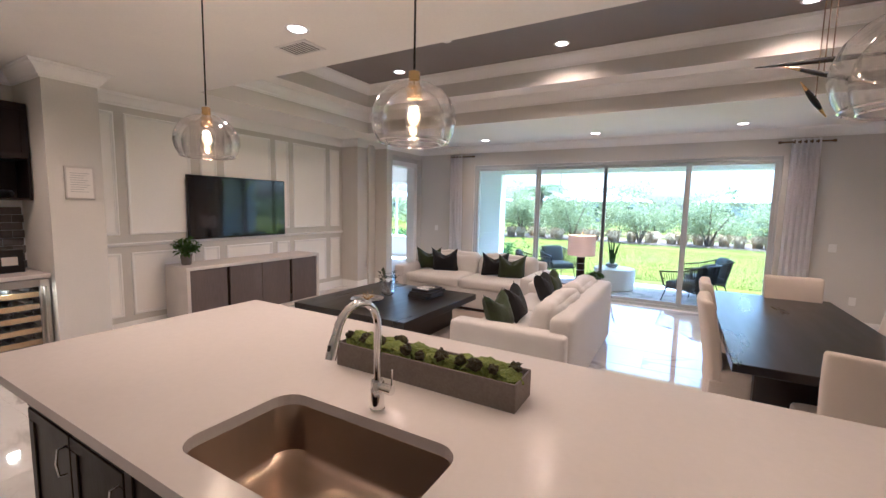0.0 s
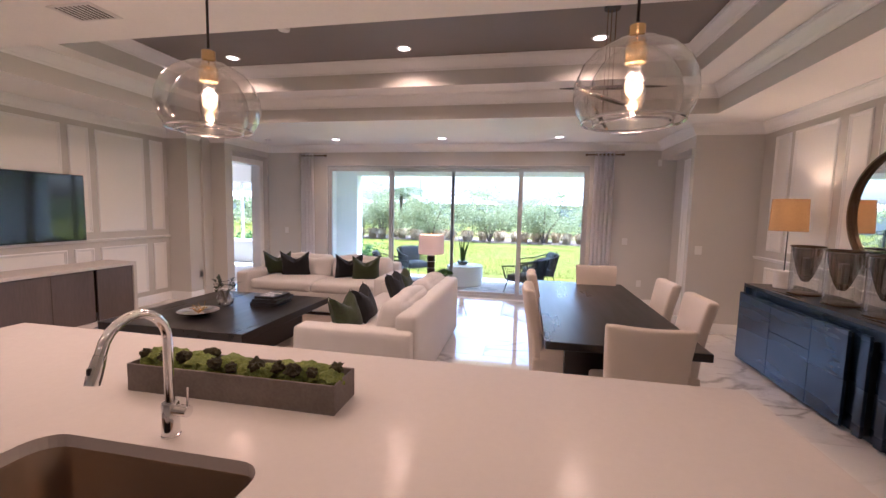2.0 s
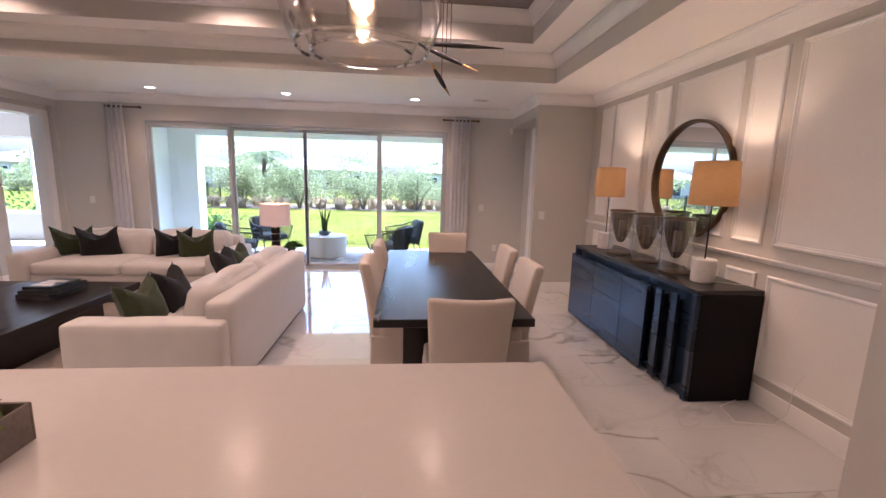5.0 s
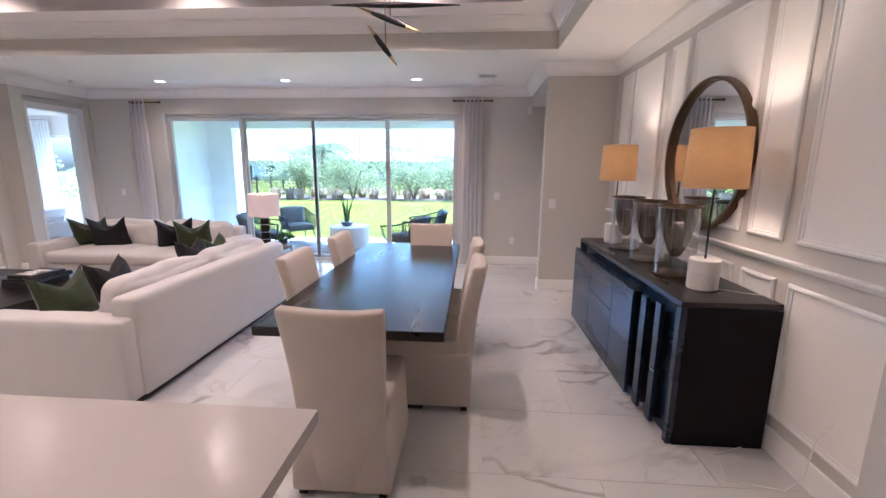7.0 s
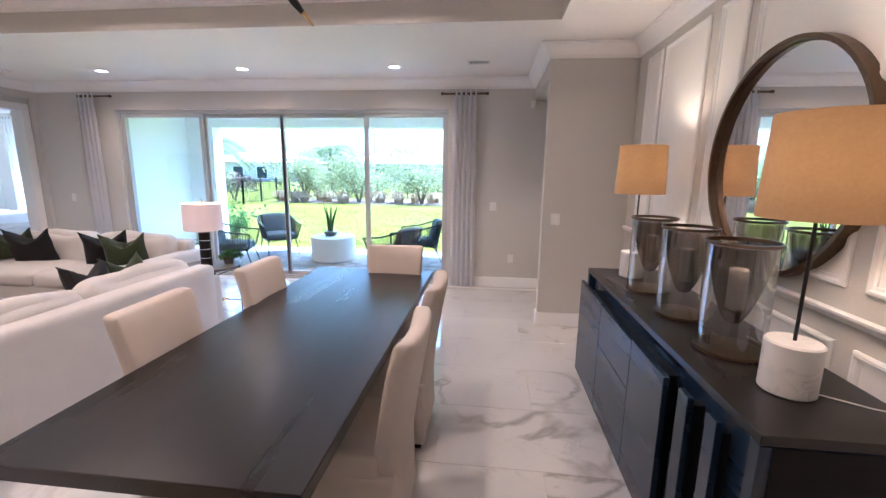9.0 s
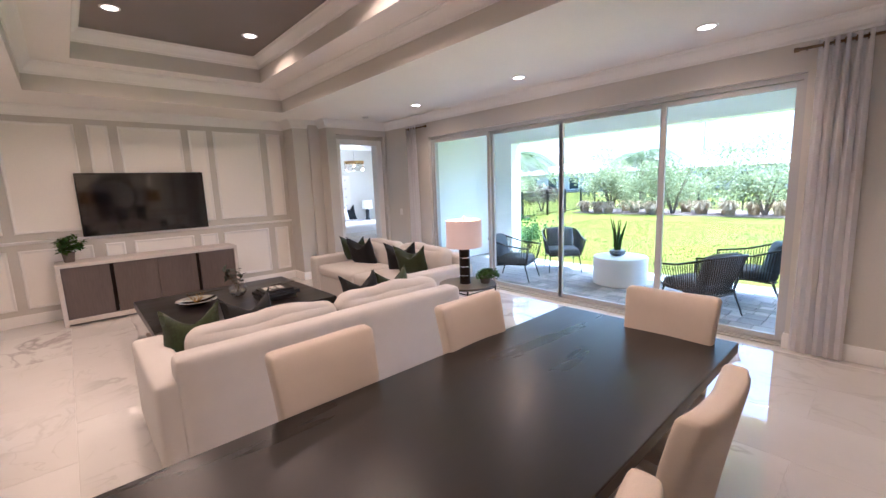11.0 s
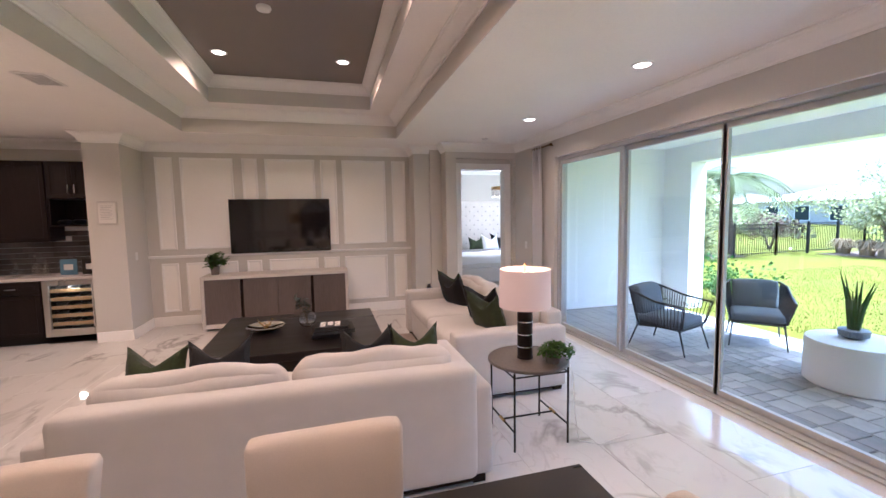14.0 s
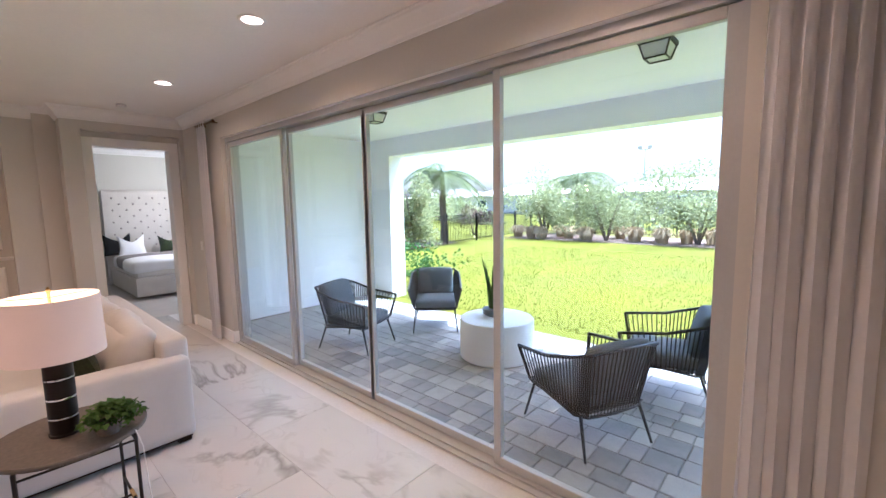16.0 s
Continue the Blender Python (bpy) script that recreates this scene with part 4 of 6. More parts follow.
def sofa(length, depth, label, m, back_h=0.745, arm_h=0.62, arm_w=0.20):
    """Faces +y of its own, with its back at y = 0; x from 0 to its length."""
    s = thing("sofa", label, "sofa")
    part("frame", soft(B(), length / 2, depth / 2 - 0.02, 0.215, length - 2 * arm_w - 0.01, depth - 0.06, 0.31, 0.02, n=6), M_SOFA, s)
    for x in (arm_w / 2, length - arm_w / 2):
        part("arm", soft(B(), x, depth / 2 + 0.01, (arm_h + 0.05) / 2, arm_w, depth - 0.03, arm_h - 0.05, 0.035, (0, 0, 0.006), 9, 0.003, x), M_SOFA, s)
    part("backrest", soft(B(), length / 2, 0.095, (back_h + 0.05) / 2, length - 0.21, 0.19, back_h - 0.05, 0.045, (0, 0, 0.01), 12, 0.004, 1.1), M_SOFA, s)
    n = 2
    w = (length - 2 * arm_w) / n
    for i in range(n):
        x = arm_w + w * (i + 0.5)
        part("seat_cushion", soft(B(), x, depth / 2 + 0.10, 0.425, w - 0.012, depth - 0.27, 0.16, 0.05, (0, 0.01, 0.022), 10, 0.006, i + 2.2), M_SOFA, s)

        def rake(q, p):
            q.y -= 0.14 * (q.z + 0.2)
            return q
        part("back_cushion", soft(B(), x, 0.315, 0.63, w - 0.02, 0.22, 0.38, 0.085, (0, 0.05, 0.03), 24, 0.026, i * 5.5, rake), M_SOFA, s)
    for x in (0.09, length - 0.09):
        for y in (0.09, depth - 0.09):
            part("leg", B1(x - 0.04, y - 0.04, 0, x + 0.04, y + 0.04, 0.05), M_DARKWOOD, s, "dark wood foot", smooth=False)
    part("plinth", B1(0.06, 0.04, 0.02, length - 0.06, depth - 0.06, 0.07), M_DARKWOOD, s, "dark recessed plinth", smooth=False)
    s.matrix_world = m
    return s


sofa(2.37, 1.06, "cream linen two-cushion sofa with its back to the dining table", pose(-0.36, 3.37, 0, 0, 0, 90))
sofa(2.43, 1.12, "cream linen two-cushion sofa with its back to the glass doors", pose(-1.42, 6.93, 0, 0, 0, 180))
NV, GR = "dark navy velvet throw pillow", "olive green velvet throw pillow"
pillow(GR + " by the near sofa arm", M_GREEN, (-1.08, 3.70, 0.68), 84, 20, 0.38)
pillow(NV + " beside the green one", M_NAVY, (-1.06, 4.08, 0.69), 95, 22, 0.39)
pillow(NV + " on the second back cushion", M_NAVY, (-1.04, 5.04, 0.69), 92, 20, 0.39)
pillow(GR + " at the far end of the sofa", M_GREEN, (-1.04, 5.38, 0.685), 84, 20, 0.38)
pillow(GR + " in a sofa corner", M_GREEN, (-3.52, 6.42, 0.70), 28, -20, 0.44)
pillow(NV + " in front of a green pillow", M_NAVY, (-3.14, 6.32, 0.71), 20, -20, 0.46)
pillow(NV + " in the middle of the far sofa", M_NAVY, (-2.24, 6.38, 0.71), 34, -20, 0.44)
pillow(GR + " by the far sofa arm", M_GREEN, (-1.92, 6.30, 0.70), 26, -20, 0.44)

# rug
part("area_rug", B1(-3.75, 3.66, 0.0, -1.15, 6.02, 0.012, r=0.003), M_RUG, None, "taupe woven area rug on the marble floor", smooth=False)
tagged(scene.objects["area_rug"], category="rug")

# coffee table and what is on it
ct = thing("coffee_table", "large square black wood coffee table with thick top", "coffee table", at=(-2.88, 4.45, 0))
part("tabletop", B1(-0.82, -0.86, 0.345, 0.82, 0.86, 0.425, r=0.004), M_TABLE, ct)
for sx in (-1, 1):
    part("leg", B1(sx * 0.5 - 0.08, -0.62, 0.012, sx * 0.5 + 0.08, 0.62, 0.345, r=0.004), M_TABLE, ct, smooth=False)
part("shelf", B1(-0.42, -0.55, 0.06, 0.42, 0.55, 0.10, r=0.003), M_TABLE, ct, smooth=False)
bw = thing("decor_bowl", "shallow silver bowl with a brass branch ornament, on the black table", "bowl", at=(-2.97, 4.09, 0.425))
part("dish", lathe(B(), [(0.09, 0.0), (0.10, 0.008), (0.19, 0.038), (0.205, 0.052), (0.20, 0.054), (0.18, 0.043), (0.09, 0.016), (0.01, 0.012)], 36), M_CHROME, bw)
bm = B()
for i in range(9):
    a = i * 2.4
    tube(bm, [(0.0, 0, 0.02), (0.05 * math.cos(a), 0.05 * math.sin(a), 0.055 + 0.01 * (i % 3)), (0.085 * math.cos(a + 0.5), 0.085 * math.sin(a + 0.5), 0.075 + 0.02 * (i % 4))], [0.006, 0.005, 0.003], 6)
part("branch", bm, M_BRASS, bw, "brass coral branch")
vs = thing("glass_vase", "round clear glass vase holding dark leafy stems, on the black table", "vase", at=(-2.99, 4.53, 0.425))
part("bowl", lathe(B(), [(0.04, 0.0), (0.075, 0.02), (0.098, 0.065), (0.098, 0.10), (0.075, 0.145), (0.045, 0.165), (0.05, 0.18)], 28, cap=False), M_CLEAR, vs, angle=180)
part("water", lathe(B(), [(0.04, 0.006), (0.070, 0.022), (0.090, 0.06)], 24), M_CLEAR, vs)
lbm = B()


def leaf(bm, at, way, length, width, droop=0.2):
    """One curved leaf of four faces."""
    way = Vector(way).normalized()
    side = way.cross(Vector((0, 0, 1)))
    side = side.normalized() if side.length > 0.01 else Vector((1, 0, 0))
    up = side.cross(way)
    a = Vector(at)
    m1, tip = a + way * length * 0.45 + up * length * 0.05, a + way * length - up * length * droop
    l, r = m1 + side * width / 2 + up * width * 0.15, m1 - side * width / 2 + up * width * 0.15
    V = [bm.verts.new(p) for p in (a, l, tip, r, m1)]
    for q in ((0, 4, 1), (1, 4, 2), (2, 4, 3), (3, 4, 0)):
        bm.faces.new([V[i] for i in q])


rnd = random.Random(2)
stems = B()
for i in range(6):
    a = rnd.uniform(0, 6.28)
    x, y, z = 0.12 * math.cos(a), 0.12 * math.sin(a), rnd.uniform(0.24, 0.33)
    tube(stems, [(0, 0, 0.03), (x * 0.3, y * 0.3, 0.17), (x, y, z)], 0.0025, 5)
    for k in range(6):
        leaf(lbm, (x * (0.6 + k * .08), y * (0.6 + k * .08), z - 0.08 + k * .018), (rnd.uniform(-1, 1), rnd.uniform(-1, 1), rnd.uniform(-.2, .6)), 0.085, 0.05)
part("stem", stems, M_BARK, vs)
part("foliage", lbm, M_LEAFD, vs, "dark grey-green leaves")
for i, (x, y, z, w2, d2, h2, m, r, lab) in enumerate(((-2.56, 4.80, 0.425, 0.15, 0.20, 0.045, M_BLACK, -5, "black hardback book lying on the table"), (-2.54, 4.81, 0.470, 0.16, 0.21, 0.04, M_BLACK, 4, "large black hardback book on another book"),
                                                       (-2.54, 4.80, 0.51, 0.13, 0.17, 0.03, M_BLACK, -3, "black and white coffee table book on top"))):
    bk = thing("book", lab, "book", "coffee table books", at=(x, y, z), turn=r)
    bm = B()
    box(bm, -w2, -d2, 0, w2, d2, 0.004), box(bm, -w2, -d2, h2 - 0.004, w2, d2, h2), box(bm, -w2, -d2, 0.004, -w2 + 0.004, d2, h2 - 0.004)
    part("cover", bm, m, bk, smooth=False)
    part("pages", B1(-w2 + 0.004, -d2 + 0.006, 0.004, w2 - 0.006, d2 - 0.006, h2 - 0.004), M_PAGES, bk, "dark page edges", smooth=False)
    if i == 2:
        bm = B()
        for k in range(3):
            for q in range(4 - k % 2):
                box(bm, -0.10 + q * 0.048, -0.12 + k * 0.075, h2, -0.066 + q * 0.048, -0.065 + k * 0.075, h2 + 0.0015)
        part("lettering", bm, M_PAPER, bk, "bold white lettering bars", smooth=False)

# media console, television, potted plant
co = thing("media_console", "whitewashed media console with four grey oak doors, against the panelled wall", "cabinet", at=(-4.85, 2.95, 0))
W, D, H = 2.13, 0.50, 0.81
part("top", B1(-D, 0, H - 0.045, 0, W, H, r=0.003), M_WHITEWASH, co, smooth=False)
for y0 in (0, W - 0.045):
    part("side", B1(-D, y0, 0.0, 0, y0 + 0.045, H - 0.045, r=0.003), M_WHITEWASH, co, smooth=False)
part("bottom", B1(-D, 0.045, 0.03, 0, W - 0.045, 0.09, r=0.003), M_WHITEWASH, co, smooth=False)
part("back", B1(-D, 0.045, 0.09, -D + 0.02, W - 0.045, H - 0.045), M_DARKWOOD, co, smooth=False)
dw = (W - 0.09 - 0.08) / 4
ys = [0.045, 0.045 + dw + 0.04, 0.045 + 2 * dw + 0.04, 0.045 + 3 * dw + 0.08]
for i, y0 in enumerate(ys):
    part("door", B1(-0.045, y0 + 0.002, 0.092, -0.02, y0 + dw - 0.002, H - 0.047, r=0.002), M_GREYWOOD, co, "grey oak door", smooth=False)
for y0 in (ys[0] + dw, ys[2] + dw):
    part("divider", B1(-0.30, y0, 0.09, -0.055, y0 + 0.04, H - 0.045), M_DARKWOOD, co, "dark recess between doors", smooth=False)
tv = thing("television", "large black flat television mounted on the panelled wall, switched off", "television", at=(-5.38, 4.06, 1.54))
part("body", B1(-0.03, -0.775, -0.435, 0.015, 0.775, 0.435, r=0.006), M_BLACK, tv, smooth=False)
part("screen", B1(0.0155, -0.76, -0.418, 0.0165, 0.76, 0.422), M_SCREEN, tv, "glossy black screen", smooth=False)
part("wall_mount", B1(-0.048, -0.2, -0.15, -0.03, 0.2, 0.15), M_BLACK, tv, smooth=False)


def potted(name, label, at, r, h, spread, nleaf, material, seed, lsize=0.06, pot=M_CONCRETE):
    p = thing(name, label, "potted plant", at=at)
    part("pot", lathe(B(), [(r * 0.72, 0), (r * 0.80, 0.01), (r, h), (r * 0.93, h), (r * 0.9, h - 0.02), (0.005, h - 0.02)], 24), pot, p)
    rn = random.Random(seed)
    bm, sb = B(), B()
    for i in range(nleaf // 8):
        a, t = rn.uniform(0, 6.28), rn.uniform(0.2, 1.0)
        tip = Vector((math.cos(a) * spread * t, math.sin(a) * spread * t, h + spread * rn.uniform(0.35, 1.15) * (1.15 - 0.5 * t)))
        tube(sb, [(0, 0, h - 0.02), tip * 0.5 + Vector((0, 0, h * 0.5 + 0.02)), tip], 0.002, 4)
        for k in range(8):
            leaf(bm, tip - Vector((tip.x, tip.y, spread * 0.7)) * (k * 0.06), (rn.uniform(-1, 1), rn.uniform(-1, 1), rn.uniform(-.3, .7)), lsize * rn.uniform(0.7, 1.2), lsize * 0.6)
    part("stem", sb, M_BARK, p)
    part("foliage", bm, material, p, "green leaves")
    return p


potted("potted_plant", "leafy green plant in a small grey pot on the console", (-5.12, 3.10, 0.81), 0.068, 0.13, 0.19, 320, M_LEAF, 4, 0.075)

# side table, table lamp, trailing plant
st = thing("side_table", "round stone-topped side table with thin black metal legs and brass joints", "side table", at=(-0.85, 6.21, 0))
part("top", lathe(B(), [(0.29, 0.565), (0.30, 0.57), (0.30, 0.583), (0.295, 0.588)], 40), M_TREADM, st)
for sx in (-1, 1):
    for sy in (-1, 1):
        part("leg", tube(B(), [(sx * 0.21, sy * 0.21, 0), (sx * 0.21, sy * 0.21, 0.565)], 0.008, 8), M_BLACK, st)
for a, b in (((-0.21, -0.21), (0.21, -0.21)), ((-0.21, 0.21), (0.21, 0.21)), ((-0.21, -0.21), (-0.21, 0.21)), ((0.21, -0.21), (0.21, 0.21))):
    part("rail", tube(B(), [(*a, 0.53), (*b, 0.53)], 0.006, 8), M_BLACK, st)
for y in (-0.21, 0.21):
    part("stretcher", tube(B(), [(0.21 * 1, y, 0.14), (-0.21, y, 0.14)], 0.007, 8), M_BLACK, st)
    part("joint", tube(B(), [(-0.04, y, 0.14), (0.04, y, 0.14)], 0.011, 10), M_BRASS, st, "brass joint sleeve")
part("crossbar", tube(B(), [(0, -0.21, 0.14), (0, 0.21, 0.14)], 0.007, 8), M_BLACK, st)


def drum_shade(parent, r0, r1, z0, z1, material, label):
    bm = B()
    lathe(bm, [(r0, z0), (r1, z1), (r1 - 0.003, z1), (r0 - 0.003, z0)], 40, closed=True)
    return part("shade", bm, material, parent, label)


tl = thing("table_lamp", "dark banded column lamp with white drum shade on the side table", "table lamp", at=(-0.86, 6.19, 0.588))
part("base", lathe(B(), [(0.060, 0), (0.060, 0.012), (0.056, 0.014), (0.056, 0.36), (0.05, 0.365)], 28), M_DARKWOOD, tl, "dark leather-wrapped column")
for z in (0.085, 0.18, 0.275):
    part("band", lathe(B(), [(0.0575, z), (0.058, z + 0.004), (0.0575, z + 0.008)], 28, closed=True), M_CHROME, tl, "silver band")
part("neck", tube(B(), [(0, 0, 0.36), (0, 0, 0.70)], 0.006, 8), M_BRASS, tl, "brass neck")
drum_shade(tl, 0.19, 0.185, 0.39, 0.67, M_SHADEW, "white linen drum shade, lit")
bm = B()
for a in (0, 2.09, 4.19):
    tube(bm, [(0, 0, 0.665), (0.186 * math.cos(a), 0.186 * math.sin(a), 0.665)], 0.002, 5)
part("spider", bm, M_BRASS, tl, "brass shade spider")
part("finial", lathe(B(), [(0.008, 0.69), (0.011, 0.70), (0.004, 0.715)], 12), M_BRASS, tl, "brass finial")
part("bulb", lathe(B(), [(0.012, 0.47), (0.03, 0.51), (0.03, 0.54), (0.01, 0.57)], 16), M_BULB, tl, "glowing bulb")
lamp_light("POINT", (-0.86, 6.19, 1.20), LAMP_WATTS * 0.8, WARM, 0.05)
gp = thing("trailing_plant", "bushy trailing green plant lying on the side table", "potted plant", at=(-0.70, 6.33, 0.588))
part("pot", lathe(B(), [(0.045, 0), (0.06, 0.07), (0.055, 0.07), (0.01, 0.06)], 20), M_CONCRETE, gp)
rnd = random.Random(9)
bm = B()
for i in range(420):
    a, r = rnd.uniform(0, 6.28), rnd.random() ** 0.6 * 0.12
    x, y = r * math.cos(a) + 0.02, r * math.sin(a) + 0.02
    z = 0.03 + 0.12 * math.sqrt(max(0, 1 - (r / 0.13) ** 2)) * rnd.uniform(0.6, 1.05)
    leaf(bm, (x, y, z), (rnd.uniform(-1, 1), rnd.uniform(-1, 1), rnd.uniform(-.6, .6)), 0.035, 0.026)
part("foliage", bm, M_LEAF, gp, "small green leaves")

# sideboard group
sb = thing("sideboard", "charcoal lacquered sideboard with layered stepped door fronts", "sideboard", at=(2.965, 3.335, 0))
part("body", B1(0.035, 0, 0.0, 0.535, 2.18, 0.835, r=0.002), M_BLUECAB, sb, smooth=False)
part("top", B1(0.0, 0, 0.838, 0.535, 2.18, 0.872, r=0.002), M_TABLE, sb, smooth=False)
part("side", B1(0.0, 0.0, 0.0, 0.034, 0.05, 0.836, r=0.002), M_BLUECAB, sb, smooth=False)
# thin near-black sheet puts the end's lack of light into colour
part("shade_panel", B1(0.036, -0.004, 0.0, 0.535, -0.0005, 0.835), mat("unlit_lacquer", (0.005, 0.005, 0.0065), 0.5, var=0.1, spec=0.2), sb, "near-black panel standing for the unlit end", smooth=False)
part("side", B1(0.0, 2.13, 0.0, 0.034, 2.18, 0.836, r=0.002), M_BLUECAB, sb, smooth=False)
for i, (y0, y1, z0, z1, xo) in enumerate(((0.17, 0.24, 0.03, 0.80, -0.03), (0.34, 0.42, 0.03, 0.79, -0.045), (0.52, 0.92, 0.03, 0.78, -0.06), (0.925, 1.52, 0.50, 0.77, -0.06), (0.925, 1.52, 0.03, 0.495, -0.06), (1.525, 2.125, 0.03, 0.78, -0.06))):
    part("drawer_front" if i == 3 else "door", B1(xo, y0, z0, xo + 0.025, y1, z1, r=0.002), M_BLUECAB, sb, smooth=False)
bm = B()
for y0, y1, xo in ((0.19, 0.22, -0.004), (0.36, 0.40, -0.019), (0.60, 1.95, -0.034)):
    box(bm, xo, y0, 0.05, 0.0345, y1, 0.75)
part("spacer", bm, M_BLACK, sb, "black recess spacers", smooth=False)
for y, i in ((3.63, 0), (5.28, 1)):
    l = thing("table_lamp", "slim black lamp with marble base and glowing shade on the sideboard", "table lamp", "lamps on the sideboard", at=(3.22, y, 0.872))
    part("base", lathe(B(), [(0.080, 0), (0.086, 0.006), (0.086, 0.18), (0.080, 0.187)], 32), M_WHITEMARBLE, l, "white marble cylinder")
    part("stem", tube(B(), [(0, 0, 0.18), (0, 0, 0.93)], 0.006, 8), M_BLACK, l, "thin black stem")
    drum_shade(l, 0.168, 0.155, 0.61, 0.945, M_SHADEY, "cream drum shade, glowing warm")
    part("bulb", lathe(B(), [(0.012, 0.70), (0.03, 0.73), (0.03, 0.76), (0.01, 0.79)], 16), M_BULB, l, "glowing bulb")
    lamp_light("POINT", (3.22, y, 1.66), LAMP_WATTS * 2.0, WARM, 0.05)
for y in (3.96, 4.42, 4.90):
    hz = thing("hurricane_vase", "tall smoked glass hurricane candle holder with bronze foot", "candle holder", "hurricanes on the sideboard", at=(3.20, y, 0.872))
    part("foot", lathe(B(), [(0.118, 0), (0.132, 0.004), (0.132, 0.018), (0.118, 0.020)], 32), M_BRONZE, hz, "aged bronze foot ring")
    part("cylinder", lathe(B(), [(0.126, 0.020), (0.129, 0.46), (0.132, 0.470)], 36, cap=False), M_VASE, hz, "clear outer glass cylinder", angle=180)
    part("rim", lathe(B(), [(0.128, 0.466), (0.138, 0.470), (0.138, 0.482), (0.128, 0.482)], 36, closed=True), M_BRONZE, hz, "bronze rim")
    bm = B()
    prof, n = [(0.002, 0.125), (0.028, 0.135), (0.054, 0.19), (0.078, 0.27), (0.097, 0.36), (0.110, 0.455)], 48
    rings = [[bm.verts.new((r * (1 + 0.09 * (k % 2)) * math.cos(2 * math.pi * k / n), r * (1 + 0.09 * (k % 2)) * math.sin(2 * math.pi * k / n), z)) for k in range(n)] for r, z in prof]
    for a, b in zip(rings, rings[1:]):
        for k in range(n):
            bm.faces.new((a[k], a[(k + 1) % n], b[(k + 1) % n], b[k]))
    part("cup", bm, M_SMOKE, hz, "smoked ribbed glass cup", smooth=False)
    part("candle", lathe(B(), [(0.032, 0.19), (0.035, 0.195), (0.035, 0.36), (0.028, 0.366)], 20), M_PAPER, hz, "cream pillar candle")
cl = thing("lamp_cord", "thin white lamp cord lying on the sideboard", "cable", at=(3.22, 3.63, 0.872))
part("cord", tube(B(), [(0.08, -0.02, 0.003), (0.14, -0.06, 0.003), (0.20, -0.10, 0.003), (0.275, -0.13, 0.003)], 0.003, 6), M_WHITEPL, cl)
mi = thing("wall_mirror", "large round mirror with a deep bronze frame on the panelled wall", "mirror", at=(R_X - 0.004, 4.33, 1.685))
mi.rotation_euler = (0, radians(-90), 0)
part("frame", lathe(B(), [(0.520, 0.0), (0.550, 0.0), (0.550, 0.055), (0.530, 0.055), (0.527, 0.02), (0.520, 0.02)], 64, closed=True), M_BRONZE, mi)
part("glass", lathe(B(), [(0.523, 0.012), (0.523, 0.016)], 64), M_MIRROR, mi, "silvered mirror glass")
part("backing", lathe(B(), [(0.53, 0.001), (0.53, 0.011)], 48), M_BLACK, mi, smooth=False)


# curtains
def curtain(x0, x1, y, top, folds, label):
    c = thing("curtain", label, "curtain", "curtains at the glass doors", at=((x0 + x1) / 2, y, 0))
    w = x1 - x0
    bm = B()
    n, hn = folds * 10, 14
    rings = []
    for j in range(hn + 1):
        t = j / hn
        z = 0.012 + (top - 0.012) * t
        row = []
        for i in range(n + 1):
            u = i / n
            amp = 0.019 * (1 - 0.25 * math.sin(t * 9 + u * 5) * 0.4)
            ph = u * folds * 2 * math.pi
            x = (u - 0.5) * w * (1 + 0.12 * (1 - t)) + 0.008 * math.sin(ph * 2 + t * 3)
            row.append(bm.verts.new((x, amp * math.sin(ph + 0.4 * math.sin(t * 4)) + 0.006 * noise.noise(Vector((u * 9, t * 4, x0))), z)))
        rings.append(row)
    for a, b in zip(rings, rings[1:]):
        for i in range(n):
            bm.faces.new((a[i], a[i + 1], b[i + 1], b[i]))
    bmesh.ops.solidify(bm, geom=bm.faces[:], thickness=0.003)
    part("panel", bm, M_CURTAIN, c, angle=60)
    for k in range(folds):
        part("grommet", tube(B(), [((k + 0.5) / folds * w - w / 2 - 0.004, 0, top - 0.045), ((k + 0.5) / folds * w - w / 2 + 0.004, 0, top - 0.045)], 0.026, 16), M_BRONZE, c, "bronze grommet ring")
    return c


def rod(x0, x1, y, z):
    r = thing("curtain_rod", "short dark bronze curtain rod with end caps above the doors", "curtain rod", "curtain rods", at=((x0 + x1) / 2, y, z))
    w = (x1 - x0) / 2
    part("bar", tube(B(), [(-w, 0, 0), (w, 0, 0)], 0.012, 12), M_BRONZE, r)
    for s in (-1, 1):
        part("finial", tube(B(), [(s * w, 0, 0), (s * (w + 0.035), 0, 0)], 0.019, 14), M_BRONZE, r)
        part("bracket", tube(B(), [(s * (w - 0.04), 0, 0), (s * (w - 0.04), GL_Y - y - 0.001, 0)], 0.007, 8), M_BRONZE, r)


rod(-3.86, -3.42, 7.875, 2.635), rod(1.50, 2.06, 7.875, 2.635)
curtain(-3.94, -3.66, 7.875, 2.68, 4, "white linen grommet curtain beside the bedroom corner")
curtain(1.62, 1.94, 7.875, 2.68, 5, "white linen grommet curtain beside the dining area")


